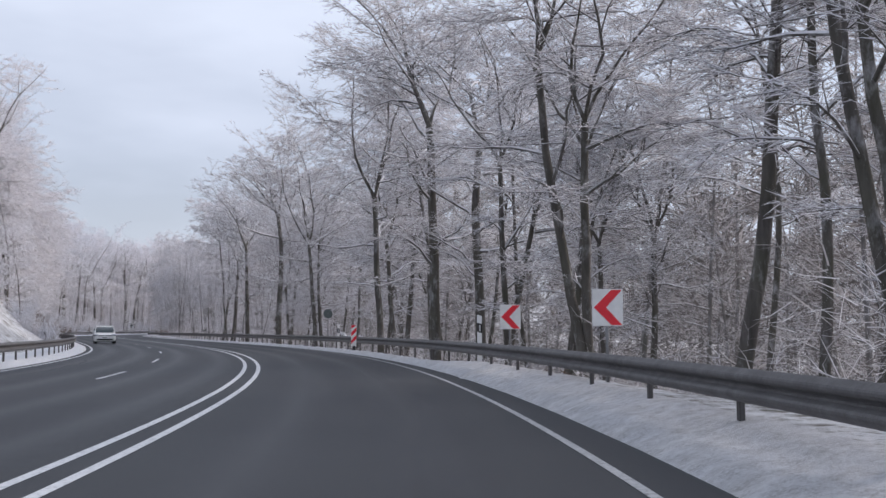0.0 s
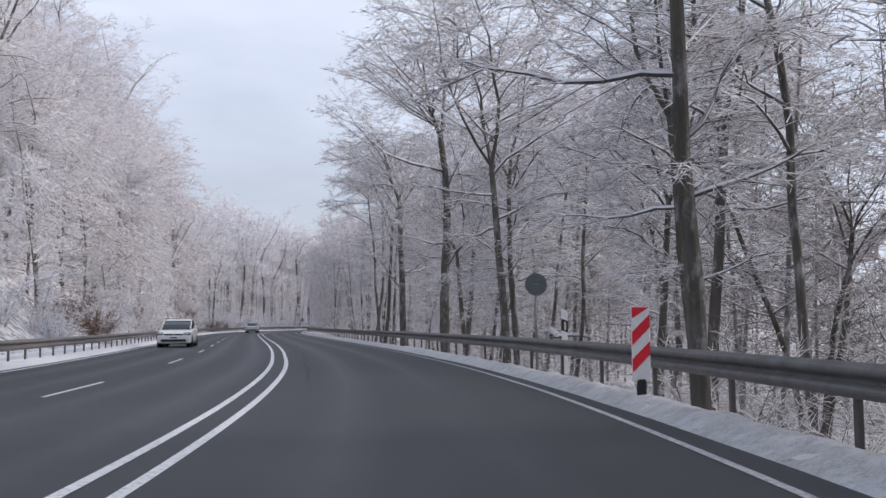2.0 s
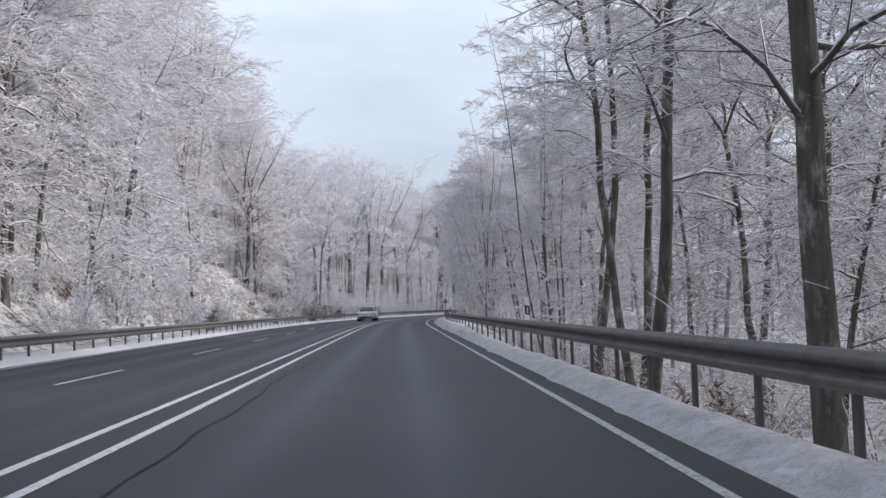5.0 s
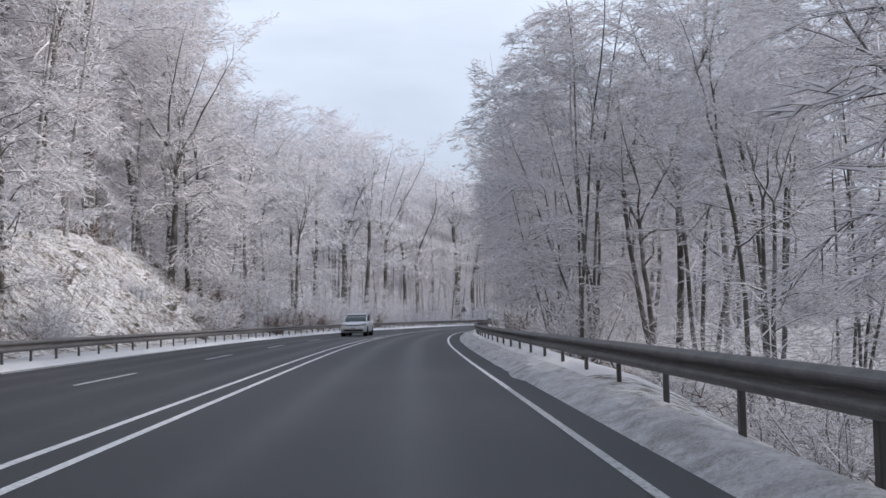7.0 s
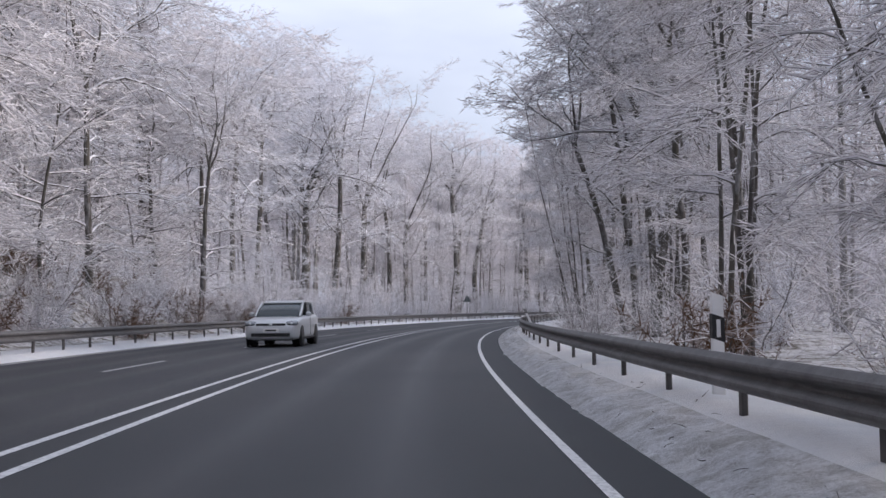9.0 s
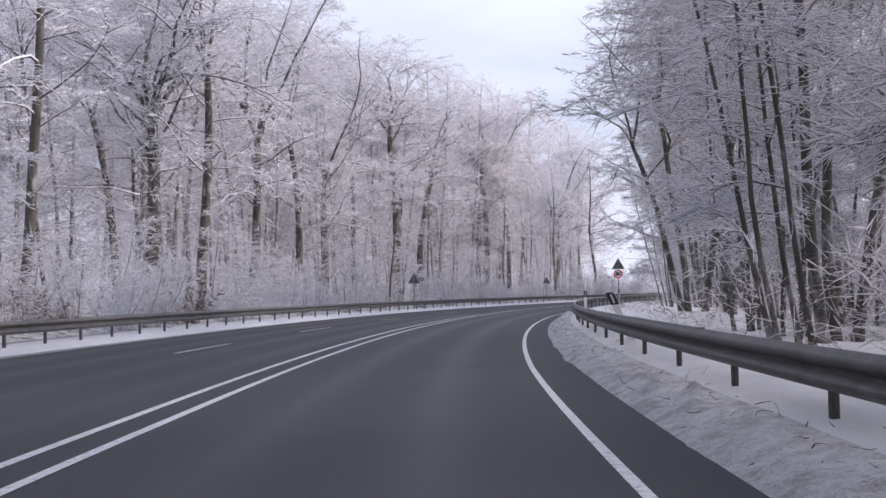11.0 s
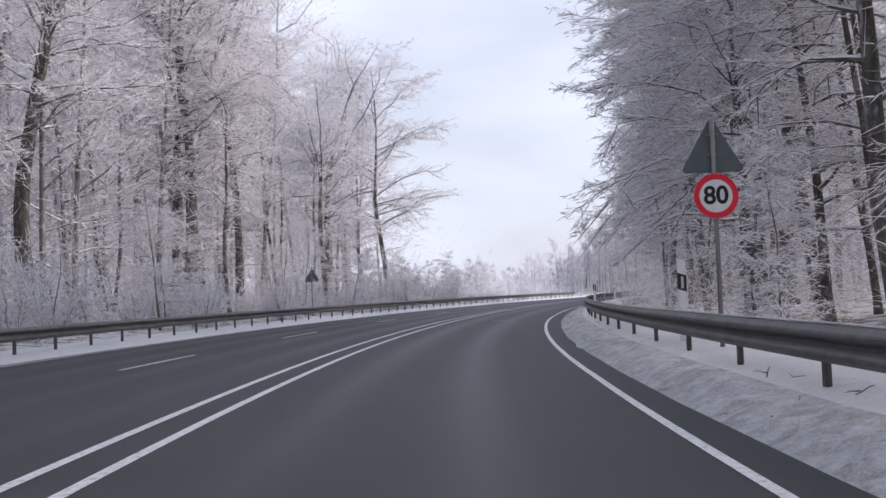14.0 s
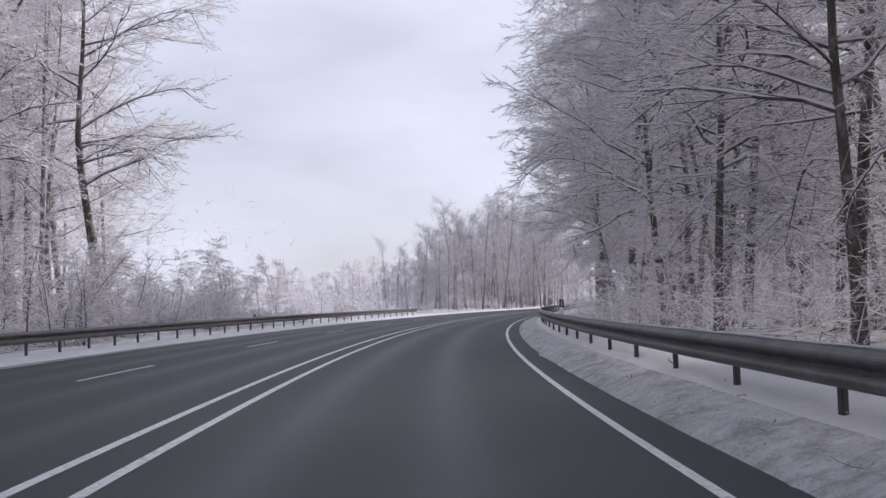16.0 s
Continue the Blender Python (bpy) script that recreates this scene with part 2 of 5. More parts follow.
# ---------------------------------------------------------------- mesh helpers
def mesh_of(name, verts, faces, mat, smooth=False, split=None):
    """A mesh from numpy arrays; faces: an array of quads or triangles, or a list of both. split: a second material and the face from which it holds."""
    me = bpy.data.meshes.new(name)
    groups = faces if isinstance(faces, list) else [faces]
    groups = [np.asarray(g, dtype=np.int32) for g in groups if len(g)]
    verts = np.asarray(verts, dtype=np.float32)
    loops = np.concatenate([g.ravel() for g in groups])
    sizes = np.concatenate([np.full(len(g), g.shape[1], dtype=np.int32) for g in groups])
    me.vertices.add(len(verts))
    me.vertices.foreach_set("co", verts.ravel())
    me.loops.add(len(loops))
    me.loops.foreach_set("vertex_index", loops)
    me.polygons.add(len(sizes))
    me.polygons.foreach_set("loop_start", np.concatenate([[0], np.cumsum(sizes)[:-1]]).astype(np.int32))
    me.polygons.foreach_set("loop_total", sizes)
    me.polygons.foreach_set("use_smooth", np.full(len(sizes), smooth))
    me.materials.append(mat)
    if split:
        me.materials.append(split[0])
        me.polygons.foreach_set("material_index", (np.arange(len(sizes)) >= split[1]).astype(np.int32))
    me.update(calc_edges=True)
    me.validate()
    return me


def bm_mesh(name, bm, mat, smooth=False):
    bmesh.ops.recalc_face_normals(bm, faces=bm.faces)
    me = bpy.data.meshes.new(name)
    bm.to_mesh(me)
    bm.free()
    me.materials.append(mat)
    if smooth:
        for p in me.polygons:
            p.use_smooth = True
    return me


def part(name, me, parent, m=None, label=""):
    ob = new(name, me)
    ob.parent = parent
    if m is not None:
        ob.matrix_basis = m
    return tagged(ob, label) if label else ob


def thing(name, label, category, m=None, group="", kind=""):
    ob = new(name)
    ob.empty_display_size = 0.2
    if m is not None:
        ob.matrix_basis = m
    return tagged(ob, label, category, group, kind)


def box_bm(x, y, z, bevel=0.0, at=(0, 0, 0), seg=2):
    bm = bmesh.new()
    bmesh.ops.create_cube(bm, size=1)
    bmesh.ops.scale(bm, vec=(x, y, z), verts=bm.verts)
    if bevel:
        bmesh.ops.bevel(bm, geom=bm.edges[:], offset=bevel, segments=seg, affect="EDGES")
    bmesh.ops.translate(bm, vec=at, verts=bm.verts)
    return bm


def cyl_bm(r, h, n=16, r2=None, at=(0, 0, 0), bevel=0.0):
    bm = bmesh.new()
    bmesh.ops.create_cone(bm, cap_ends=True, segments=n, radius1=r, radius2=r if r2 is None else r2, depth=h)
    if bevel:
        es = [e for e in bm.edges if abs(e.verts[0].co.z - e.verts[1].co.z) < 1e-5]
        bmesh.ops.bevel(bm, geom=es, offset=bevel, segments=2, affect="EDGES")
    bmesh.ops.translate(bm, vec=at, verts=bm.verts)
    return bm


def plate_bm(outline, thick):
    """A flat plate in the xz plane, of that outline, thick along y."""
    bm = bmesh.new()
    vs = [bm.verts.new((x, -thick / 2, z)) for x, z in outline]
    f = bm.faces.new(vs)
    r = bmesh.ops.extrude_face_region(bm, geom=[f])
    bmesh.ops.translate(bm, vec=(0, thick, 0), verts=[v for v in r["geom"] if isinstance(v, bmesh.types.BMVert)])
    return bm


# ---------------------------------------------------------------- the road's line
# heading in degrees every 15 m, from 60 m before the start; it bends left, runs straight, then bends right
HEADINGS = [-34.5, -30.0, -25.3, -20.6, -15.9, -11.3, -6.5, -2.0, 1.3, 2.8, 3.2, 3.2, 3.1, 3.1, 2.4, 0.8, -1.4, -4.1, -7.4, -10.8,
            -14.6, -18.3, -21.9, -25.0, -27.6, -30.0, -32.3, -34.6, -37.0, -39.3, -41.7, -43.6, -45.2, -46.2] + [-46.6] * 14
S0 = -60.0
LINE_S = np.arange(S0, S0 + 15.0 * (len(HEADINGS) - 1), 0.5)
_h = np.radians(np.interp(LINE_S, S0 + 15.0 * np.arange(len(HEADINGS)), HEADINGS))
LINE_X = -19.08 + np.cumsum(-np.sin(_h) * 0.5)
LINE_Y = -45.23 + np.cumsum(np.cos(_h) * 0.5)
LINE_H = np.unwrap(_h)
EDGE_L, EDGE_R = -6.75, 5.15         # edges of the asphalt, from the double line
RAIL_L, RAIL_R = -7.4, 6.05         # guardrails


def at(s, u):
    """Plan position u metres right of the double line, s metres along the road."""
    h = np.interp(s, LINE_S, LINE_H)
    return np.interp(s, LINE_S, LINE_X) + np.cos(h) * u, np.interp(s, LINE_S, LINE_Y) + np.sin(h) * u


def ramp(x, a, b):
    t = np.clip((np.asarray(x, dtype=float) - a) / (b - a), 0, 1)
    return t * t * (3 - 2 * t)


def waves(s, u):
    return (np.sin(s * 0.61 + u * 0.35) + np.sin(s * 0.23 - u * 0.71 + 1.3) + np.sin(s * 1.31 + u * 1.1 + 0.4) * 0.5
            + np.sin(s * 0.097 + u * 0.19 + 2.0) * 1.3) / 3.8


def height(s, u):
    """Height of the ground."""
    s, u = np.asarray(s, dtype=float), np.asarray(u, dtype=float)
    z = np.full(np.broadcast(s, u).shape, -0.05)
    # heaped snow on the verges
    ragged = 0.14 * waves(s * 1.9, u * 0.3) + 0.06 * waves(s * 2.9 + 3, 0)
    z = z + 0.17 * ramp(u + ragged, EDGE_R - 0.12, EDGE_R + 0.45) + 0.17 * ramp(-u + ragged, -EDGE_L - 0.12, -EDGE_L + 0.45)
    # a narrow shelf that breaks off in front of the rail while the slope is steep
    brink = ramp(s, 20, 32) * (1 - ramp(s, 112, 132))
    z = z + 0.14 * ramp(u, 5.5, 6.3) * (1 - brink)
    rough = ramp(u, RAIL_R + 1, RAIL_R + 5) + ramp(-u, -RAIL_L + 1, -RAIL_L + 5)
    z = z + 0.35 * rough * waves(s, u) + 0.016 * waves(s * 2.2, u * 4) * (ramp(u, 5.0, 5.4) + ramp(-u, 6.6, 7.0))
    # bank on the inner side, cutting into the hill
    bank = ramp(s, -40, 20) * (1 - ramp(s, 172, 225))
    z = z + bank * (5.8 * ramp(-u, 8.2, 17.0) + 12.0 * ramp(-u, 15.0, 60.0))
    z = z + (1 - bank) * (0.5 * ramp(-u, 8.0, 20.0) + 1.5 * ramp(-u, 15, 60)) * (1 - ramp(s, 330, 380))
    # the slope falls away behind the outer rail, later it is level
    fall = ramp(s, 0, 25) * (1 - ramp(s, 120, 175))
    z = z - brink * 1.25 * ramp(u + ragged * 0.5, 5.62, 7.3)
    z = z - fall * ((2.2 - 1.1 * brink) * ramp(u, 6.2, 11.0) + 2.0 * ramp(u, 12, 40))
    z = z - ramp(s, 175, 210) * 0.25 * ramp(u, 7, 14)
    z = z + ramp(s, 280, 400) * 10.0 * ramp(u, 16, 90)
    return z


def place(s, u, dz=0.0):
    x, y = at(s, u)
    return float(x), float(y), float(height(s, u)) + dz


def facing(s):
    """Degrees by which the road is turned at s."""
    return math.degrees(float(np.interp(s, LINE_S, LINE_H)))


def strip(name, s_values, u_values, z_of, mat, smooth=True):
    """A sheet over a grid of road places."""
    sv, uv = np.meshgrid(s_values, u_values, indexing="ij")
    x, y = at(sv, uv)
    v = np.stack([x, y, z_of(sv, uv)], -1).reshape(-1, 3)
    a, b = sv.shape
    i = (np.arange(a - 1)[:, None] * b + np.arange(b - 1)[None]).ravel()
    return mesh_of(name, v, np.stack([i, i + 1, i + b + 1, i + b], -1)[:, ::-1], mat, smooth)


# ---------------------------------------------------------------- ground and road
def build_ground():
    s_values = np.concatenate([np.arange(-60, 0, 3.0), np.arange(0, 340, 0.8), np.arange(340, 640, 2.5)])
    u_values = np.concatenate([[-900, -400, -220, -140, -100, -80], np.arange(-66, -30, 4), np.arange(-30, -12, 1.5), np.arange(-12, -6.9, 0.4),
                               [-6.85, -6.75, -6.65, -6.55, -6.4, 4.75, 4.9, 5.0, 5.1, 5.2, 5.3], np.arange(5.45, 9, 0.3), np.arange(9, 20, 1.0), np.arange(20, 60, 4), [70, 100, 140]])
    sv, uv = np.meshgrid(s_values, u_values, indexing="ij")
    uc = np.clip(uv, -140, 140)
    x, y = at(sv, uc)
    h = np.interp(sv, LINE_S, LINE_H)
    x, y = x + (uv - uc) * np.cos(h) * 0.3, y + (uv - uc) * np.sin(h) * 0.3
    z = height(sv, uv)
    v = np.stack([x, y, z], -1).reshape(-1, 3)
    a, b = sv.shape
    i = (np.arange(a - 1)[:, None] * b + np.arange(b - 1)[None]).ravel()
    f = np.stack([i, i + b, i + b + 1, i + 1], -1)
    # the far plain, under and round it all
    n = len(v)
    ring = []
    for r in (20.0, 600.0, 3500.0):
        for k in range(32):
            ring.append((40 + r * math.cos(k * math.pi / 16), 200 + r * math.sin(k * math.pi / 16), -6.5))
    rf = []
    for j in (0, 1):
        for k in range(32):
            k2 = (k + 1) % 32
            rf.append((n + j * 32 + k, n + j * 32 + 32 + k, n + j * 32 + 32 + k2, n + j * 32 + k2))
    me = mesh_of("ground", np.concatenate([v, np.array(ring)]), [f, np.array(rf)], FOREST, True)
    me.materials.append(VERGE)
    me.materials.append(SNOW)
    um = uv.ravel()[f].mean(1)
    idx = np.where((um > EDGE_R - 0.5) & (um < 5.85), 1, np.where(((um < EDGE_L + 0.5) & (um > -8.6)) | ((um >= 5.85) & (um < 7.6)), 2, 0))
    idx = np.where((sv.ravel()[f].mean(1) > 200) & (sv.ravel()[f].mean(1) < 268) & (um >= 7.6) & (um < 12), 2, idx)
    sm = sv.ravel()[f].mean(1)
    idx = np.where((sm < 128) & (um > np.where(sm > 30, 5.85, 6.15)), 0, np.where((sm < 110) & (um > EDGE_R + 0.12) & (um <= 6.15), 2, idx))
    full = np.zeros(len(me.polygons), dtype=np.int32)
    full[:len(idx)] = idx
    me.polygons.foreach_set("material_index", full)
    return tagged(new("ground", me), "snow-covered forest ground with banks along the road", "ground", kind="structure")


def lumps(s, u, seed, waves_, low, high):
    """Uneven relief from many crossing waves of that range of lengths, about -1 to 1."""
    rng = np.random.default_rng(seed)
    z = np.zeros(np.broadcast(s, u).shape)
    for _ in range(waves_):
        a, k = rng.uniform(0, math.pi), 2 * math.pi / rng.uniform(low, high)
        z += np.sin((s * math.cos(a) + u * math.sin(a)) * k + rng.uniform(0, 6.28))
    return z / math.sqrt(waves_)


def verge_height(s, u):
    """Ploughed, trodden snow: clods on the ground's own height, thinning out at both edges."""
    far = 6.35 - 0.45 * ramp(s, 106, 112) - 0.5 * (1 - ramp(s, 106, 112)) * ramp(s, 20, 32) * (1 - ramp(s, 112, 132))
    on = ramp(u, 5.02, 5.3) * (1 - ramp(u, far - 0.2, far))
    coarse = np.maximum(0, lumps(s, u, 3, 18, 0.5, 1.4)) ** 1.5
    fine = np.maximum(0, lumps(s, u, 4, 24, 0.16, 0.4) - 0.25)
    heavy = 0.6 + 0.4 * ramp(s, 100, 125)
    return height(s, u) + 0.006 + on * heavy * (0.030 * coarse + 0.028 * fine)


def build_verge(name, label, s_a, s_b, u_b, mat):
    me = strip(name, np.arange(s_a, s_b + 0.01, 0.16), np.linspace(4.98, u_b, 19), verge_height, mat)
    tagged(new(name, me), label, "verge", kind="structure")


def bank_height(s, u):
    """The cut slope: hummocks, ledges and hollows under thin snow."""
    on = ramp(-u, 8.5, 9.6) * (1 - ramp(-u, 16.6, 17.6)) * ramp(s, 84, 92) * (1 - ramp(s, 208, 216))
    return height(s, u) + 0.02 + on * (0.16 * lumps(s, u, 5, 20, 1.3, 3.6) + 0.05 * np.abs(lumps(s, u, 6, 26, 0.7, 1.6)))


def build_bank():
    me = strip("bank", np.arange(84.0, 216.1, 0.3), np.linspace(-17.6, -8.5, 32), bank_height, BANK)
    tagged(new("bank", me), "steep roadside bank with thin snow over dead grass and stones", "bank", kind="structure")


build_ground()
build_bank()
build_verge("verge", "narrow strip of ploughed snow between asphalt and guardrail", -6.0, 112.0, 6.36, VERGE_CLEAN)
build_verge("verge", "lumpy dirty snow between asphalt and guardrail", 112.0, 345.0, 5.9, VERGE)
ROAD_S, ROAD_U = np.arange(-60, 640, 4.0), np.linspace(EDGE_L, EDGE_R, 49)
road_mesh = strip("road", ROAD_S, ROAD_U, lambda s, u: 0 * s, ASPHALT)
track = road_mesh.attributes.new("track", "FLOAT", "POINT")
worn = sum(np.exp(-((ROAD_U - c) / 0.33) ** 2) for c in (1.7, 3.2, -0.75, -2.3, -4.0, -5.5))
track.data.foreach_set("value", np.tile(worn, len(ROAD_S)).astype(np.float32))
road = new("road", road_mesh)
tagged(road, "dark grey asphalt road with three lanes, damp and cleared", "road", kind="structure")


def line_mesh(s_values, u, width, mat=PAINT, z=0.005):
    """A painted line at u, which may be a function of s."""
    s_values = np.asarray(s_values, dtype=float)
    mid = u(s_values) if callable(u) else np.full(len(s_values), u)
    v = []
    for side in (-0.5, 0.5):
        x, y = at(s_values, mid + side * width)
        v.append(np.stack([x, y, np.full(len(s_values), z)], -1))
    i = np.arange(len(s_values) - 1) * 2
    return mesh_of("marking", np.stack(v, 1).reshape(-1, 3), np.stack([i, i + 1, i + 3, i + 2], -1), mat)


# the painted lines were not laid quite parallel to the road's edge
def line_left(s):
    return np.interp(s, (14, 40, 65, 85, 125, 150, 175, 194, 222, 252, 273, 294, 330), (0.10, -0.03, -0.10, -0.04, -0.08, -0.08, 0.02, 0.12, 0.10, 0.17, 0.23, 0.27, 0.22))


def line_right(s):
    return line_left(s) + np.interp(s, (14, 60, 90, 140, 180, 240, 280), (0.38, 0.42, 0.50, 0.48, 0.46, 0.48, 0.52))


def line_edge(s):
    return np.interp(s, (14, 45, 90, 130, 150, 200, 225, 255, 280, 310), (4.60, 4.82, 4.79, 4.68, 4.60, 4.46, 4.62, 4.76, 4.66, 4.70))


for u, w, nm, s_a, s_b, mat in ((line_left, 0.11, "centre_line", -60, 640, PAINT), (line_right, 0.11, "centre_line", -60, 640, PAINT),
                                (line_edge, 0.088, "edge_line", -60, 128, PAINT_WORN), (line_edge, 0.088, "edge_line", 128, 640, PAINT), (-6.45, 0.11, "edge_line", -60, 640, PAINT)):
    tagged(new(nm, line_mesh(np.arange(s_a, s_b + 0.5, 1.0), u, w, mat)), "worn, dirty white line along the asphalt" if mat is PAINT_WORN else "worn white painted line along the asphalt", "road marking", kind="structure")
# far ends of lane dashes that are known; between them the dashes are spaced evenly
KNOWN_DASHES = [-25.0, 10.9, 22.9, 35.1, 63.4, 75.8, 88.1, 100.2, 135.5, 147.4, 159.5, 210.1, 222.0, 235.2, 264.3, 276.5, 305.2, 461.0]
for a_end, b_end in zip(KNOWN_DASHES, KNOWN_DASHES[1:]):
    n_dash = max(1, round((b_end - a_end) / 13.0))
    for k in range(n_dash):
        s = a_end + (b_end - a_end) * k / n_dash
        tagged(new("lane_dash", line_mesh(np.linspace(s - 4.3, s, 5), -3.05, 0.09)), "white painted lane dash on asphalt", "road marking", "lane dashes", "structure")


def seam(name, s_a, s_b, u, swing, width, z):
    """A wandering strip of poured tar."""
    sv = np.arange(s_a, s_b, 0.4)
    mid = u + swing * (np.sin(sv * 0.31) + 0.5 * np.sin(sv * 0.83 + 1) + 0.35 * np.sin(sv * 2.1 + 2)) / 1.5
    half = width * (0.6 + 0.4 * np.sin(sv * 1.7) ** 2) / 2
    pts = []
    for m_, sign in ((mid, -1), (mid, 1)):
        x, y = at(sv, m_ + sign * half)
        pts.append(np.stack([x, y, np.full(len(sv), z)], -1))
    v = np.stack(pts, 1).reshape(-1, 3)
    i = np.arange(len(sv) - 1) * 2
    return tagged(new(name, mesh_of(name, v, np.stack([i, i + 1, i + 3, i + 2], -1), TAR)), "dark tar seam in the asphalt", "road marking", kind="structure")


seam("tar_seam", 48, 112, 0.95, 0.12, 0.036, 0.006)
seam("tar_seam", 60, 128, -4.9, 0.25, 0.05, 0.006)
seam("tar_seam", 5, 46, -5.4, 0.2, 0.05, 0.006)


# ---------------------------------------------------------------- guardrails
PROFILE = [(0.00, 0.310), (0.018, 0.302), (0.075, 0.262), (0.083, 0.245), (0.083, 0.225), (0.070, 0.205), (0.012, 0.175), (0.004, 0.155),
           (0.012, 0.135), (0.070, 0.105), (0.083, 0.085), (0.083, 0.065), (0.075, 0.048), (0.018, 0.008), (0.00, 0.0)]


def beam_mesh(s_a, s_b, u, side, z):
    """A length of corrugated beam; side -1 bulges to smaller u."""
    ss = np.linspace(s_a, s_b, 3)
    prof = [(d, h) for d, h in PROFILE] + [(d - 0.006, h) for d, h in reversed(PROFILE)]
    vs = []
    for s in ss:
        for d, h in prof:
            x, y = at(s, u + side * d)
            vs.append((float(x), float(y), z + h))
    n = len(prof)
    fs = [(j * n + i, j * n + (i + 1) % n, (j + 1) * n + (i + 1) % n, (j + 1) * n + i) for j in range(len(ss) - 1) for i in range(n)]
    if side > 0:
        fs = [f[::-1] for f in fs]
    return mesh_of("beam", vs, np.array(fs), RAIL, False)


def post_mesh(tall):
    bm = box_bm(0.055, 0.10, tall, 0.012, (0, 0, tall / 2), 1)
    return bm_mesh("post", bm, POST_STEEL)


def guardrail(u, side, s_a, s_b, z, gap_of, label):
    rail = thing("guardrail", label, "guardrail", pose(0, 0, 0), kind="structure")
    s = s_a
    while s < s_b:
        part("beam", beam_mesh(s, min(s + 3.994, s_b), u, side, z), rail)
        s += 4.0
    pm = post_mesh(z + 0.27 + 0.5)
    bm = box_bm(0.12, 0.09, 0.2, 0.01, (0, 0, z + 0.155), 1)
    block = bm_mesh("spacer", bm, POST_STEEL)
    s = s_a + 1.0
    while s < s_b:
        x, y, g = place(s, u - side * 0.07)
        part("post", pm, rail, pose(x, y, -0.5, 0, 0, facing(s)))
        s += gap_of(s)
    return rail


guardrail(RAIL_R, -1, -24.0, 460.0, 0.44, lambda s: 3.0 if s < 60 else 2.0 if s < 112 else 2.7, "grey corrugated steel guardrail on posts along the forest edge")
guardrail(RAIL_L, 1, -24.0, 374.0, 0.42, lambda s: 2.0, "grey corrugated steel guardrail on closely spaced posts below the bank")


def snow_cap(s_a, s_b):
    """A thin line of snow on the top edge of the outer rail."""
    sv = np.arange(s_a, s_b, 0.5)
    top = 0.752 + 0.008 + 0.010 * (0.5 + 0.5 * np.sin(sv * 1.9) * np.sin(sv * 0.57 + 1))
    w = Wood()
    x, y = at(sv, RAIL_R + 0.004)
    w.add(np.stack([x, y, top - 0.004], -1), 0.010 + 0.006 * np.sin(sv * 0.83) ** 2, 6)
    tagged(new("rail_snow", w.mesh("rail_snow", SNOW)), "thin line of snow lying on the guardrail", "snow", kind="stuff")


# ---------------------------------------------------------------- trees
def tube(points, radii, sides):
    """Rings round a line of points; verts and quads."""
    p = np.asarray(points, dtype=float)
    t = np.gradient(p, axis=0)
    t /= np.linalg.norm(t, axis=1)[:, None] + 1e-9
    ref = np.where(np.abs(t[:, 2:3]) > 0.9, np.array([[1.0, 0, 0]]), np.array([[0, 0, 1.0]]))
    a = np.cross(t, ref)
    a /= np.linalg.norm(a, axis=1)[:, None] + 1e-9
    b = np.cross(t, a)
    ang = np.arange(sides) * 2 * math.pi / sides
    ring = a[:, None] * np.cos(ang)[None, :, None] + b[:, None] * np.sin(ang)[None, :, None]
    v = (p[:, None] + ring * np.asarray(radii)[:, None, None]).reshape(-1, 3)
    i = np.arange(len(p) - 1)[:, None] * sides + np.arange(sides)[None]
    j = np.arange(len(p) - 1)[:, None] * sides + (np.arange(sides)[None] + 1) % sides
    return v, np.stack([i, j, j + sides, i + sides], -1).reshape(-1, 4)


class Wood:
    """Collects tubes into one mesh."""

    def __init__(self):
        self.v, self.f, self.n = [], [], 0
        self.spikes = []

    def add(self, points, radii, sides):
        v, f = tube(points, radii, sides)
        self.v.append(v)
        self.f.append(f + self.n)
        self.n += len(v)

    def spike(self, start, end, r):
        """A thin three-sided branch that ends in a point."""
        d = end - start
        a = np.cross(d, np.array([0.3, 0.2, 1.0]))
        a = a / (np.linalg.norm(a) + 1e-9) * r
        b = np.cross(d, a)
        b = b / (np.linalg.norm(b) + 1e-9) * r
        self.v.append(np.array([start + a, start - a * 0.5 + b * 0.87, start - a * 0.5 - b * 0.87, end]))
        n = self.n
        self.spikes += [(n, n + 1, n + 3), (n + 1, n + 2, n + 3), (n + 2, n, n + 3)]
        self.n += 4

    def mesh(self, name, mat, smooth=True):
        return mesh_of(name, np.concatenate(self.v), np.concatenate(self.f), mat, smooth)


def ribbons(base, way, length, width, rng):
    """Thin tapering twigs, all at once."""
    n = len(base)
    side = np.cross(way, rng.normal(size=(n, 3)))
    side /= np.linalg.norm(side, axis=1)[:, None] + 1e-9
    tip = base + way * length[:, None]
    w = (width / 2)[:, None]
    v = np.stack([base - side * w, base + side * w, tip], 1).reshape(-1, 3)
    return v, np.arange(n * 3).reshape(-1, 3)


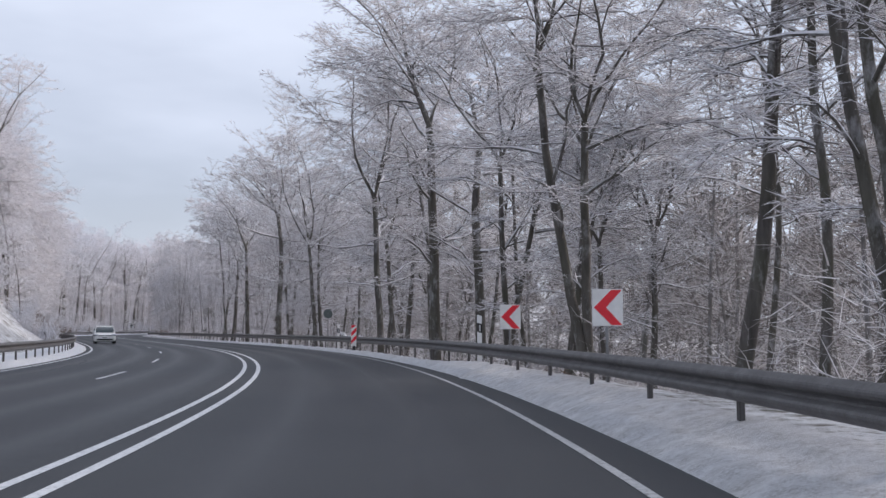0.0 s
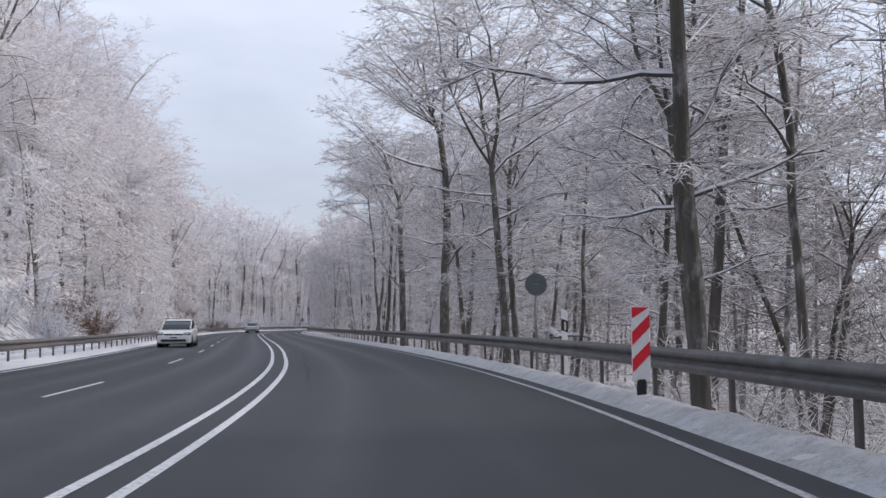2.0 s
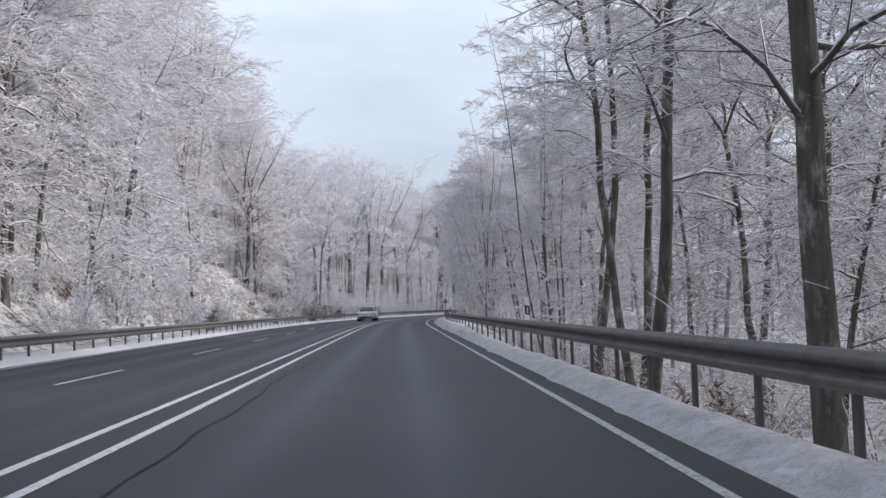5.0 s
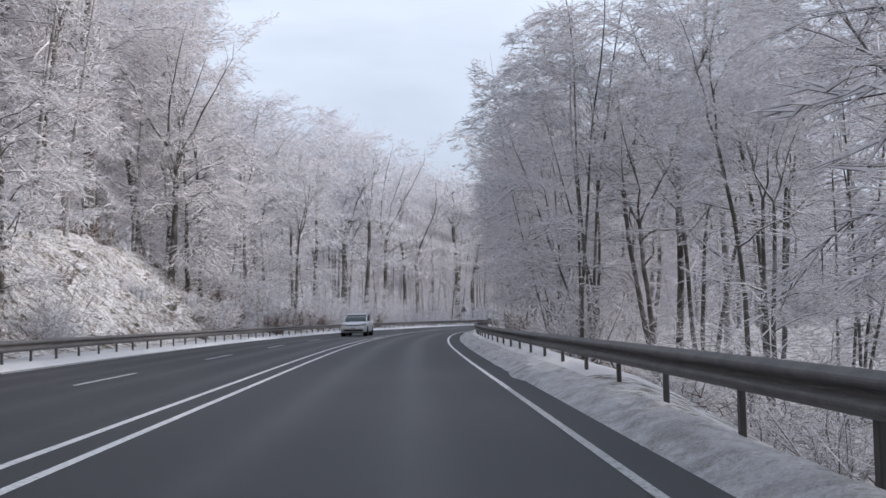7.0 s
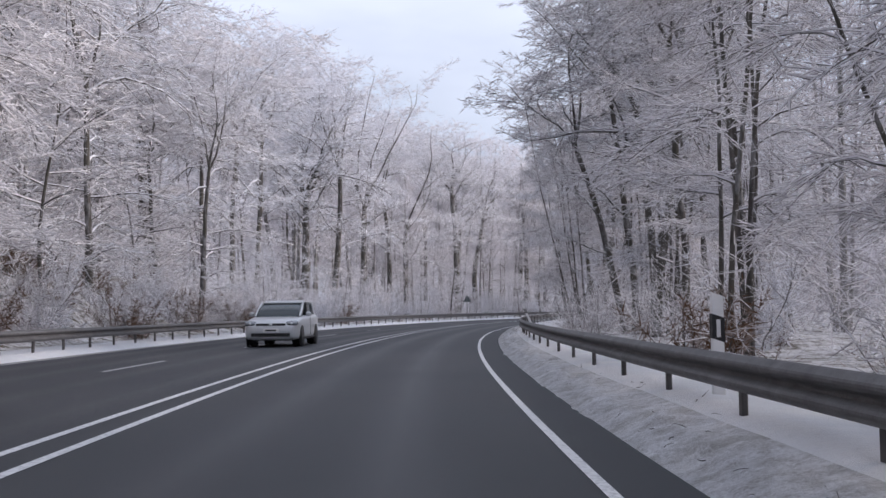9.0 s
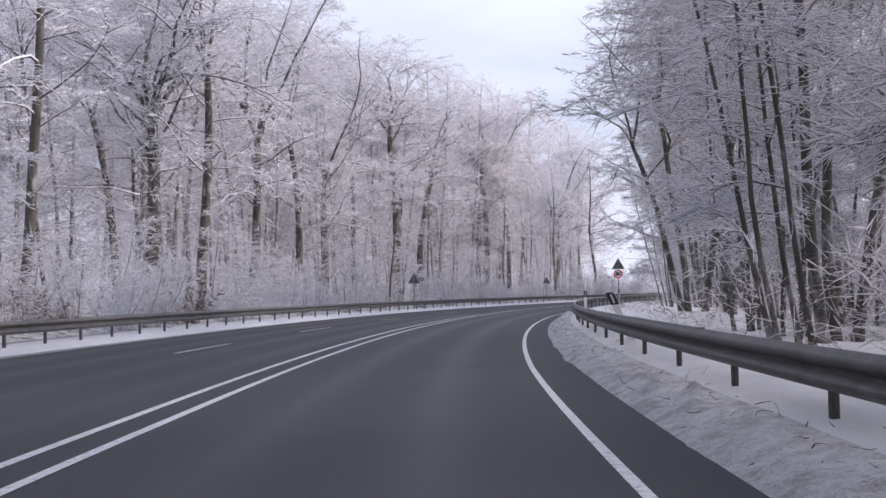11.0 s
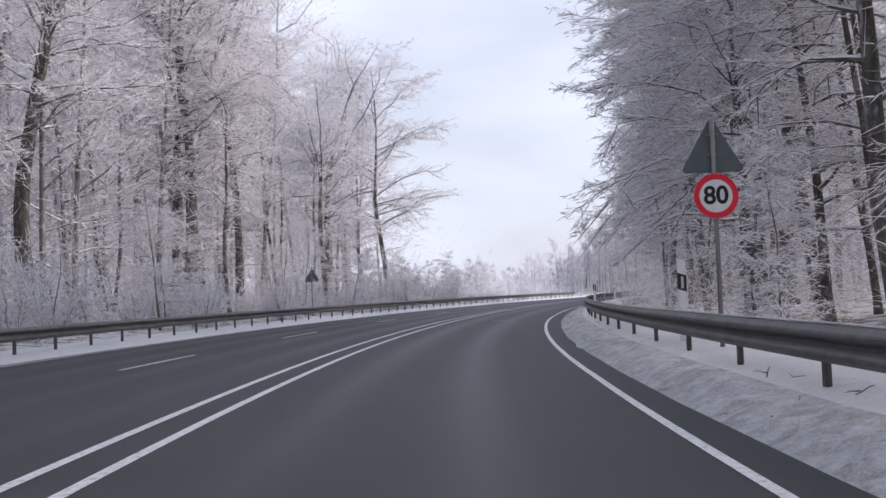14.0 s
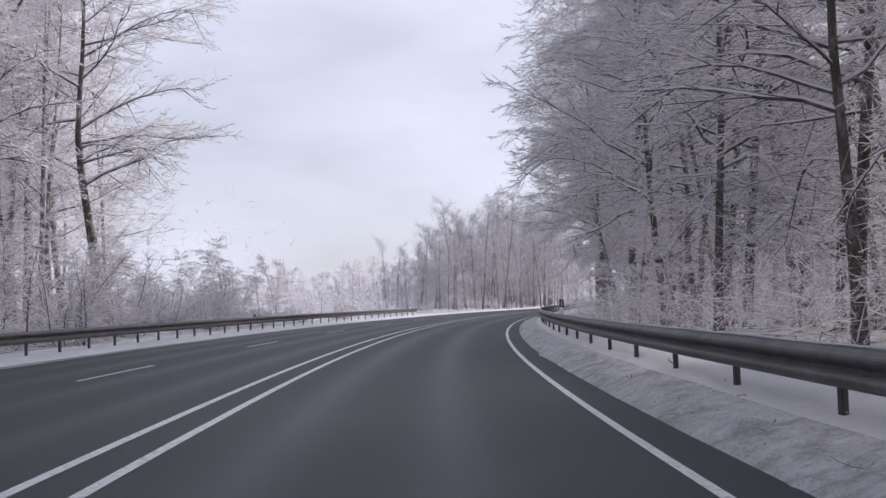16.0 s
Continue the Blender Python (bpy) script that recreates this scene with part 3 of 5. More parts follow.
def bent_ribbons(base, way, length, width, rng):
    """Thin twigs with a crook half way."""
    n = len(base)
    side = np.cross(way, rng.normal(size=(n, 3)))
    side /= np.linalg.norm(side, axis=1)[:, None] + 1e-9
    mid = base + (way + rng.normal(size=(n, 3)) * 0.16) * length[:, None] * 0.5
    tip = mid + (way + rng.normal(size=(n, 3)) * 0.34) * length[:, None] * 0.5
    w = (width / 2)[:, None]
    v = np.stack([base - side * w, base + side * w, mid - side * w * 0.7, mid + side * w * 0.7, tip], 1).reshape(-1, 3)
    i = np.arange(n) * 5
    return v, np.concatenate([np.stack([i, i + 1, i + 3], -1), np.stack([i, i + 3, i + 2], -1), np.stack([i + 2, i + 3, i + 4], -1)])


def rows_unit(v):
    return v / (np.linalg.norm(v, axis=1)[:, None] + 1e-9)


def snowy_twigs(base, way, length, wood_wide, snow_wide, rng):
    """Tapering twigs with a ridge of snow along the upper side; the wood's faces come first, then the snow's."""
    n = len(base)
    up = np.array([[0.0, 0.0, 1.0]]) + rng.normal(size=(n, 3)) * 0.30
    up = rows_unit(up - way * (up * way).sum(1)[:, None])
    k = rng.uniform(0.55, 1.35, n)[:, None]
    tip = base + way * length[:, None]
    v = np.stack([base - up * wood_wide * k, base, base + up * snow_wide * k, tip], 1).reshape(-1, 3)
    i = np.arange(n) * 4
    return v, np.concatenate([np.stack([i, i + 1, i + 3], -1), np.stack([i + 1, i + 2, i + 3], -1)])


def arch_line(start, way, length, steps, rng, wobble, lift, sag):
    """A limb that sets out along way and hangs more and more towards its end."""
    p, d = np.array(start, dtype=float), unit(np.array(way, dtype=float))
    pts = [p.copy()]
    for i in range(steps):
        d = unit(d + rng.normal(size=3) * wobble + np.array([0, 0, lift - sag * (i / steps) ** 1.5]))
        p = p + d * length / steps
        pts.append(p.copy())
    return np.array(pts)


def unit(v):
    return v / (np.linalg.norm(v) + 1e-9)


def bend_line(start, way, length, steps, rng, wobble, lift):
    """A crooked line; lift bends it up (or down) as it goes."""
    p, d, pts = np.array(start, dtype=float), unit(np.array(way, dtype=float)), []
    pts.append(p.copy())
    for _ in range(steps):
        d = unit(d + rng.normal(size=3) * wobble + np.array([0, 0, lift]))
        p = p + d * length / steps
        pts.append(p.copy())
    return np.array(pts)


def grow(seed, tall, radius, first, limbs, reach, rise, lift, subs, twigs, twig_len, stems=1, lean=0.0, splay=0.0, fork=0.0, leaders=3, low=1.0, twig_mat=None, sag=0.22, thick=1.2, crook=0.18):
    """Meshes of a tree: the trunk with its leaders, the limbs, the twigs. fork: at which part of its height the trunk divides; low: how far the lowest limbs reach; thick: how stout the limbs are."""
    rng = np.random.default_rng(seed)
    trunk, branch, snow = Wood(), Wood(), Wood()
    tb, tw, tl = [], [], []
    axes = []        # lines that carry limbs: points, radii, how many limbs, where they begin, height share at both ends
    for k in range(stems):
        az = rng.uniform(0, 6.28) + k * 6.28 / stems
        tilt = np.array([math.cos(az) * splay + lean, math.sin(az) * splay, 1.0])
        h = tall * (1.0 if k == 0 else rng.uniform(0.75, 0.98))
        base = np.array([math.cos(az), math.sin(az), 0]) * (0.35 * (stems > 1)) + np.array([0, 0, -0.6])
        r = radius * (0.8 if stems > 1 else 1.0)
        n = max(4, int(limbs / stems))
        if fork:
            spine = bend_line(base, tilt, h * fork + 0.6, 8, rng, 0.05, 0.02)
            rad = r * (1 - 0.42 * np.linspace(0, 1, 9))
            rad[0] *= 1.35
            trunk.add(spine, rad, 8)
            axes.append((spine, rad, n // 4, first / fork, 0.0, 0.35))
            turn = rng.uniform(0, 6.28)
            for j in range(leaders):
                a = turn + j * 6.28 / leaders + rng.normal() * 0.3
                out = rng.uniform(0.24, 0.60)
                way = unit(spine[-1] - spine[-2]) + np.array([math.cos(a) * out, math.sin(a) * out, 0])
                lead = bend_line(spine[-1], way, h * (1 - fork) * rng.uniform(0.55, 0.82), 7, rng, 0.16, 0.03)
                lr = rad[-1] * rng.uniform(0.55, 0.8) * (1 - 0.9 * np.linspace(0, 1, 8))
                trunk.add(lead, lr, 6)
                axes.append((lead, lr, (n - n // 4) // leaders + 2, 0.08, 0.15, 0.80))
        else:
            spine = bend_line(base, tilt, h + 0.6, 11, rng, 0.045, 0.03)
            rad = r * (1 - 0.93 * np.linspace(0, 1, 12) ** 0.85)
            rad[0] *= 1.35
            trunk.add(spine, rad, 8)
            axes.append((spine, rad, n, first, 0.0, 1.0))
    for line0, rad, count, begin, e0, e1 in axes:
        q = np.linspace(0, 1, len(line0))
        for i in range(count):
            g = begin + (0.98 - begin) * ((i + rng.uniform(0, 1)) / max(count, 1))
            start = np.array([np.interp(g, q, line0[:, c]) for c in range(3)])
            a = rng.uniform(0, 6.28)
            rel = e0 + (e1 - e0) * (g - begin) / (1 - begin)
            length = reach * rng.uniform(0.5, 1.12) * (low + (1 - low) * min(1, rel * 2.5)) * math.sqrt(max(0.05, 1 - (0.93 * rel) ** 2))
            el = max(rise + 0.45 * rel + rng.normal() * 0.22, rise - 0.12)
            way = np.array([math.cos(a) * math.cos(el), math.sin(a) * math.cos(el), math.sin(el)])
            line = arch_line(start, way, length, 6, rng, crook, lift, sag)
            r0 = min(np.interp(g, q, rad) * 0.66, (0.0095 * length + 0.008) * thick)
            taper = r0 * (1 - 0.82 * np.linspace(0, 1, 7))
            branch.add(line, taper, 4)
            if el < 1.0:
                snow.add(line[:-1] + np.array([0, 0, 1.0]) * (taper[:-1, None] * 0.75 + 0.004), taper[:-1] * 0.55 + 0.007, 3)
            seg = np.linspace(0, 1, 7)
            n_sub = max(4, int(subs * (0.5 + 0.5 * length / reach)))
            hand_ = 1 if rng.random() < 0.5 else -1
            for j in range(n_sub):
                s = min(1.0, 0.14 + 0.86 * (j + rng.uniform(0.2, 1.0)) / n_sub)
                c = np.array([np.interp(s, seg, line[:, m]) for m in range(3)])
                k0 = min(5, int(s * 6))
                d = unit(line[k0 + 1] - line[k0])
                out = unit(np.cross(d, np.array([0, 0, 1.0]))) * hand_
                hand_ = -hand_
                fan = rng.uniform(0.40, 1.20)
                w = unit(d * math.cos(fan) + out * math.sin(fan) + np.array([0, 0, rng.normal() * 0.30 + lift]))
                ln = length * (0.18 + 0.34 * (1 - s)) * rng.uniform(0.8, 1.25) + 0.45
                sub = np.array([c, c + w * ln * 0.5 + rng.normal(size=3) * 0.04 * ln, c + w * ln + np.array([0, 0, (lift - sag * 0.45) * ln])])
                branch.spike(sub[0], sub[2], min(r0 * 0.34, 0.022) + 0.005)
                # a flat spray: twigs to both sides in turn, shorter towards the end, each with side twigs
                tt = np.sort(rng.uniform(0.06, 1.0, twigs))
                pos = np.stack([np.interp(tt, [0, 0.5, 1], sub[:, m]) for m in range(3)], -1)
                ways = spray(w, twigs, rng, lift - sag * 0.25)
                lens = rng.uniform(0.55, 1.0, twigs) * twig_len * (1.15 - 0.6 * tt)
                tb.append(pos)
                tw.append(ways)
                tl.append(lens)
                for share in (0.36, 0.68):
                    pos2 = pos + ways * (lens * (share + rng.uniform(-0.12, 0.12, twigs)))[:, None]
                    side = rows_unit(np.cross(ways, np.array([[0, 0, 1.0]]))) * np.where(rng.random(twigs) < 0.5, 1, -1)[:, None]
                    w2 = rows_unit(ways * 0.8 + side * rng.uniform(0.3, 0.8, twigs)[:, None] + rng.normal(size=(twigs, 3)) * 0.36 + np.array([[0, 0, lift - sag * 0.2]]))
                    tb.append(pos2)
                    tw.append(w2)
                    tl.append(lens * rng.uniform(0.4, 0.75, twigs))
    tb, tw, tl = np.concatenate(tb), np.concatenate(tw), np.concatenate(tl)
    mat = twig_mat or TWIG
    wood_wide, snow_wide = LOAD[mat.name]
    v, f = snowy_twigs(tb, tw, tl, wood_wide, snow_wide, rng)
    half = len(f) // 2
    sv, sf = np.concatenate(snow.v), np.concatenate(snow.f) + len(v)
    cut = sum(len(a) for a in trunk.f)
    wood = mesh_of("trunk", np.concatenate(trunk.v + branch.v), [np.concatenate(trunk.f + [a + trunk.n for a in branch.f]), np.array(branch.spikes) + trunk.n], BARK, True, (BARK_LIMB, cut))
    return wood, mesh_of("crown", np.concatenate([v, sv]), [f, sf], TWIG_WOOD, False, (mat, half))


def spray(w, n, rng, droop):
    """Ways of n twigs that fan out to both sides of the way w, nearly in one plane."""
    out = unit(np.cross(w, np.array([0, 0, 1.0])))
    fan = rng.uniform(0.35, 1.0, n) * np.where(np.arange(n) % 2 == 0, 1, -1)
    return rows_unit(np.cos(fan)[:, None] * w[None] + np.sin(fan)[:, None] * out[None] + rng.normal(size=(n, 3)) * np.array([[0.24, 0.24, 0.34]]) + np.array([[0, 0, droop]]))


def bush(seed, tall, stems, twigs, wide, twig_len, mat):
    """Stems and twigs of a shrub."""
    rng = np.random.default_rng(seed)
    branch = Wood()
    tb, tw, tl = [], [], []
    for k in range(stems):
        az = rng.uniform(0, 6.28)
        out = rng.uniform(0.1, 0.75)
        way = np.array([math.cos(az) * out, math.sin(az) * out, 1.0])
        base = np.array([math.cos(az), math.sin(az), 0]) * rng.uniform(0, wide * 0.25) + np.array([0, 0, -0.3])
        ln = tall * rng.uniform(0.55, 1.05)
        line = bend_line(base, way, ln, 5, rng, 0.16, -0.02)
        branch.add(line, (0.010 + 0.006 * tall) * np.linspace(1, 0.25, 6), 3)
        tt = rng.uniform(0.12, 1.0, twigs)
        pos = np.stack([np.interp(tt, np.linspace(0, 1, 6), line[:, m]) for m in range(3)], -1)
        ways = unit(line[-1] - line[0])[None] * 0.45 + rng.normal(size=(twigs, 3)) * 0.6
        ways /= np.linalg.norm(ways, axis=1)[:, None]
        tb.append(pos)
        tw.append(ways)
        tl.append(rng.uniform(0.4, 1.0, twigs) * twig_len * (1.25 - 0.6 * tt))
    tb, tw, tl = np.concatenate(tb), np.concatenate(tw), np.concatenate(tl)
    if mat is LEAF_BROWN:
        v, f = ribbons(tb, tw, tl, 0.036 * rng.uniform(0.6, 1.3, len(tb)), rng)
        return branch.mesh("stem", BARK_LIMB), mesh_of("crown", v, f, mat, False)
    wood_wide, snow_wide = LOAD[mat.name]
    v, f = snowy_twigs(tb, tw, tl, wood_wide, snow_wide, rng)
    return branch.mesh("stem", BARK_LIMB), mesh_of("crown", v, f, TWIG_WOOD, False, (mat, len(f) // 2))


#        seed tall  rad  first limbs reach rise  lift  subs tw  len  then: stems lean splay fork leaders low twigs sag thick crook
KINDS = {}
KINDS["beech"] = [grow(11, 25, 0.28, 0.26, 44, 5.2, 0.40, 0.00, 10, 8, 0.95, 1, 0, 0, 0.45, 3),
              grow(12, 23, 0.23, 0.30, 40, 4.8, 0.45, -0.01, 10, 8, 0.95, 1, 0, 0, 0.52, 3),
              grow(13, 26, 0.33, 0.22, 46, 5.6, 0.35, 0.00, 10, 8, 0.95, 1, 0, 0, 0.38, 4)]
KINDS["great"] = [grow(14, 28, 0.44, 0.34, 58, 6.6, 0.32, 0.00, 11, 8, 0.95, 1, 0, 0, 0.52, 4),
              grow(15, 27, 0.40, 0.32, 56, 6.4, 0.30, -0.01, 11, 8, 0.95, 1, 0.02, 0, 0.56, 3)]
KINDS["slender"] = [grow(21, 20, 0.13, 0.34, 28, 3.8, 0.45, 0.00, 9, 8, 0.85, 1, 0.03, 0, 0.66, 3),
                grow(22, 18, 0.12, 0.26, 28, 3.8, 0.40, -0.02, 9, 8, 0.85, 1, 0, 0, 0.6, 2)]
KINDS["leaning"] = [grow(31, 18, 0.17, 0.22, 36, 4.6, 0.40, 0.00, 9, 12, 0.68, 3, 0.0, 0.16, 0.50, 3, 0.7, TWIG_DARK),
                grow(32, 17, 0.17, 0.22, 36, 4.6, 0.40, 0.00, 9, 12, 0.68, 2, 0.10, 0.12, 0.50, 3, 0.7, TWIG_DARK)]
KINDS["open"] = [grow(41, 21, 0.19, 0.22, 40, 5.4, 0.40, 0.01, 10, 12, 0.68, 1, 0.06, 0, 0.42, 3, 0.7, TWIG_DARK),
             grow(42, 20, 0.17, 0.26, 38, 5.2, 0.45, 0.01, 10, 12, 0.68, 1, -0.05, 0, 0.50, 3, 0.7, TWIG_DARK)]
KINDS["laden"] = [grow(51, 15, 0.13, 0.08, 36, 5.0, 0.30, -0.05, 10, 8, 0.95, 1, 0.03, 0, 0.50, 3, 0.45),
              grow(52, 13, 0.12, 0.06, 36, 4.6, 0.35, -0.06, 10, 8, 0.95, 1, 0, 0, 0, 0, 0.45),
              grow(53, 18, 0.15, 0.10, 40, 5.4, 0.30, -0.05, 10, 8, 0.95, 1, 0, 0, 0.45, 4, 0.45)]
KINDS["drooping"] = [grow(54, 17, 0.13, 0.20, 38, 4.8, 0.35, -0.05, 10, 14, 0.72, 1, 0.04, 0, 0.5, 3, 0.45, TWIG_MID),
                 grow(55, 15, 0.11, 0.22, 36, 4.6, 0.30, -0.04, 10, 14, 0.72, 1, -0.03, 0, 0, 0, 0.5, TWIG_MID),
                 grow(57, 18, 0.12, 0.22, 38, 4.4, 0.40, -0.03, 10, 14, 0.72, 3, 0.05, 0.14, 0.55, 2, 0.6, TWIG_MID)]
KINDS["edge"] = [grow(63, 19, 0.21, 0.20, 40, 5.4, 0.25, -0.02, 10, 14, 0.72, 1, 0, 0, 0.50, 3, 1.0, TWIG_MID),
             grow(64, 17, 0.17, 0.18, 38, 5.2, 0.22, -0.03, 10, 14, 0.72, 1, 0.03, 0, 0, 0, 1.0, TWIG_MID)]
KINDS["clump"] = [grow(58, 15, 0.075, 0.20, 40, 2.9, 0.35, -0.04, 9, 14, 0.72, 5, 0.14, 0.12, 0, 0, 0.7, TWIG_MID),
              grow(59, 13, 0.070, 0.18, 36, 2.7, 0.35, -0.04, 9, 14, 0.72, 4, 0.18, 0.10, 0, 0, 0.7, TWIG_MID)]
KINDS["oak"] = [grow(67, 21, 0.46, 0.30, 26, 8.0, 0.36, 0.03, 16, 9, 0.85, 1, 0.02, 0, 0.46, 4, 1.0, None, 0.10, 2.3, 0.24)]
KINDS["stout"] = [grow(43, 22, 0.27, 0.26, 38, 5.8, 0.38, 0.02, 11, 12, 0.68, 1, 0.03, 0, 0.55, 3, 1.0, TWIG_DARK, 0.16, 1.7, 0.18),
              grow(44, 21, 0.25, 0.22, 36, 5.6, 0.34, 0.02, 11, 12, 0.68, 1, -0.05, 0, 0.48, 3, 1.0, TWIG_DARK, 0.16, 1.7, 0.18)]
KINDS["weeping"] = [grow(65, 18, 0.17, 0.26, 40, 6.4, 0.36, 0.00, 11, 13, 0.80, 1, 0.03, 0, 0.55, 3, 0.75, TWIG_MID, 0.32),
                  grow(66, 16, 0.14, 0.28, 38, 5.8, 0.36, 0.00, 11, 13, 0.80, 1, 0.02, 0, 0, 0, 0.7, TWIG_MID, 0.30)]
KINDS["arched"] = [grow(68, 12, 0.085, 0.30, 30, 3.0, 0.30, -0.02, 9, 14, 0.72, 1, 0.62, 0, 0, 0, 0.8, TWIG_MID, 0.34),
                  grow(69, 11, 0.080, 0.30, 28, 2.8, 0.30, -0.02, 9, 14, 0.72, 2, 0.50, 0.10, 0, 0, 0.8, TWIG_MID, 0.34)]
KINDS["spreading"] = [grow(56, 18, 0.24, 0.34, 36, 7.2, 0.28, 0.00, 15, 7, 0.95, 1, 0, 0, 0, 0, 0.8)]
KINDS["young"] = [grow(61, 8.5, 0.07, 0.06, 22, 2.8, 0.40, -0.02, 7, 8, 0.7),
              grow(62, 7.0, 0.06, 0.05, 22, 2.6, 0.35, -0.04, 7, 8, 0.7)]
BUSHES = [bush(71, 2.2, 14, 40, 2.2, 0.75, TWIG), bush(72, 1.5, 14, 36, 2.0, 0.6, TWIG), bush(73, 3.2, 16, 50, 2.4, 0.95, TWIG)]
GREY_BUSHES = [bush(75, 2.4, 16, 34, 2.3, 0.7, TWIG_DARK), bush(76, 3.0, 14, 36, 2.2, 0.85, TWIG_DARK)]
BROWN_BUSHES = [bush(74, 2.0, 20, 60, 2.4, 0.5, LEAF_BROWN)]
LABELS = {
    "beech": ("tall bare beech tree with rime on its crown", "tree"),
    "great": ("great old bare beech with a thick dark trunk and rimed crown", "tree"),
    "slender": ("slender bare forest tree with rimed twigs", "tree"),
    "leaning": ("leaning many-stemmed bare tree with dark trunks", "tree"),
    "open": ("dark bare tree with snow lying along its limbs", "tree"),
    "laden": ("bare tree with drooping snow-laden white branches", "tree"),
    "drooping": ("grey bare tree with drooping branches under thin snow", "tree"),
    "edge": ("bare tree with a clean dark trunk and drooping snow-lined limbs", "tree"),
    "oak": ("old spreading oak with crooked snow-covered limbs", "tree"),
    "stout": ("stout dark bare tree with snow lying along thick limbs", "tree"),
    "weeping": ("grey bare tree with long limbs arching down under snow", "tree"),
    "clump": ("clump of thin leaning bare stems with snow on them", "tree"),
    "arched": ("slim bare tree bowed towards the road under its snow", "tree"),
    "spreading": ("broad bare tree with long level rimed limbs", "tree"),
    "young": ("young bare tree covered in white rime", "tree"),
}
made = {}
TAKEN = []
wood_rng = random.Random(5)


def plant(kind, s, u, scale=1.0, variant=None, turn=None):
    """A tree of that kind on the ground at s, u."""
    vs = KINDS[kind]
    k = wood_rng.randrange(len(vs)) if variant is None else variant
    x, y, z = place(s, u)
    turn = wood_rng.uniform(0, 360) if turn is None else turn
    m = pose(x, y, z, 0, 0, turn) @ Matrix.Scale(scale, 4)
    TAKEN.append((s, u))
    if (kind, k) not in made:
        label, cat = LABELS[kind]
        t = thing("tree", label, cat, m, "trees of the forest edge")
        trunk, crown = vs[k]
        part("trunk", trunk, t)
        part("crown", crown, t)
        made[(kind, k)] = t
        return t
    src = made[(kind, k)]
    t = copy_thing(src, pose(0, 0, 0))
    t.matrix_basis = m
    return t


def plant_bush(s, u, scale, brown=False, grey=False):
    vs = BROWN_BUSHES if brown else GREY_BUSHES if grey else BUSHES
    k = wood_rng.randrange(len(vs))
    x, y, z = place(s, u)
    m = pose(x, y, z, 0, 0, wood_rng.uniform(0, 360)) @ Matrix.Scale(scale, 4)
    key = ("brown" if brown else "grey" if grey else "bush", k)
    if key not in made:
        label = "shrub with withered brown leaves under light snow" if brown else "thin grey shrub with a little snow on its stems" if grey else "bare shrub covered in white rime and snow"
        t = thing("shrub", label, "shrub", m, "undergrowth beside the road")
        stem, crown = vs[k]
        part("stem", stem, t)
        part("crown", crown, t)
        made[key] = t
        return t
    t = copy_thing(made[key], pose(0, 0, 0))
    t.matrix_basis = m
    return t


def bare_slope(s, u):
    """An open stretch of the bank, with snow and tufts alone."""
    return 148 < s < 174 and -16.5 < u < -8


def clear(s, u, gap):
    return not bare_slope(s, u) and all((s - a) ** 2 + (u - b) ** 2 > gap * gap for a, b in TAKEN)


# trees that stand out on the slope below the bend: kind, s, u, scale
OUTER_TREES = (
    ("leaning", 31, 9.0, 1.05), ("stout", 39.2, 8.8, 1.0), ("stout", 38.0, 10.6, 0.95), ("open", 45.5, 7.7, 1.05), ("leaning", 26, 9.6, 1.0), ("leaning", 20.5, 9.0, 1.1),
    ("open", 52.3, 10.2, 0.95), ("open", 54.8, 11.8, 1.0), ("open", 66, 8.5, 1.0), ("open", 72.6, 10.8, 1.0), ("stout", 76.6, 8.1, 0.95), ("slender", 77.2, 13.3, 0.9),
    ("open", 81.8, 10.2, 0.8), ("slender", 82.5, 11.6, 0.8), ("slender", 83.6, 16.6, 0.85), ("stout", 90.6, 8.2, 0.85), ("open", 99.5, 8.2, 0.95), ("slender", 103, 8.7, 0.92),
    ("slender", 106, 8.2, 0.92), ("slender", 107, 9.7, 0.95), ("open", 15, 10.5, 1.1), ("leaning", 9, 11, 1.0), ("laden", 119.9, -11.8, 1.0),
)
# trees that stand out on and beyond the bank: kind, s, u, scale
BANK_TREES = (
    ("laden", 149, -11.6, 1.0), ("beech", 176, -13.2, 0.75), ("open", 184, -15.2, 0.75), ("laden", 187, -14.6, 1.05), ("great", 204.5, -15, 0.85),
    ("drooping", 173, 9.6, 0.85), ("leaning", 223, 10.4, 0.95), ("oak", 239.6, -19.1, 1.1), ("beech", 225, -19, 1.1),
    ("beech", 246.5, -25.5, 1.1), ("great", 273.5, -16.2, 1.05), ("great", 266.5, -25, 1.0), ("slender", 269.5, -21.6, 1.1), ("beech", 272.4, -28.8, 1.0),
    ("great", 285.5, -18.6, 0.95), ("great", 297, -16.3, 1.0), ("slender", 298.6, -14.6, 1.0), ("slender", 298.8, -22.4, 1.0), ("slender", 312.9, -17.2, 0.95),
)
# trees that stand out further along: kind, s, u, scale
LATER_TREES = (
    ("slender", 318.5, -19.2, 1.0), ("spreading", 333.5, -16, 1.22), ("beech", 315, -14.5, 0.8), ("beech", 340.9, -26.6, 0.85), ("slender", 366, -37, 1.1),
    ("beech", 384.8, -47, 1.0), ("drooping", 290, 12.8, 1.05), ("beech", 285.3, 14.3, 1.0), ("slender", 282.3, 14.6, 1.0), ("drooping", 298.2, 12.9, 1.1),
    ("beech", 319.4, 15.0, 0.95), ("drooping", 347.6, 9.9, 1.0), ("slender", 261, -11.6, 0.7), ("drooping", 276, 11.5, 1.0), ("slender", 480, -36, 0.9),
    ("slender", 492, -40, 0.9),
)
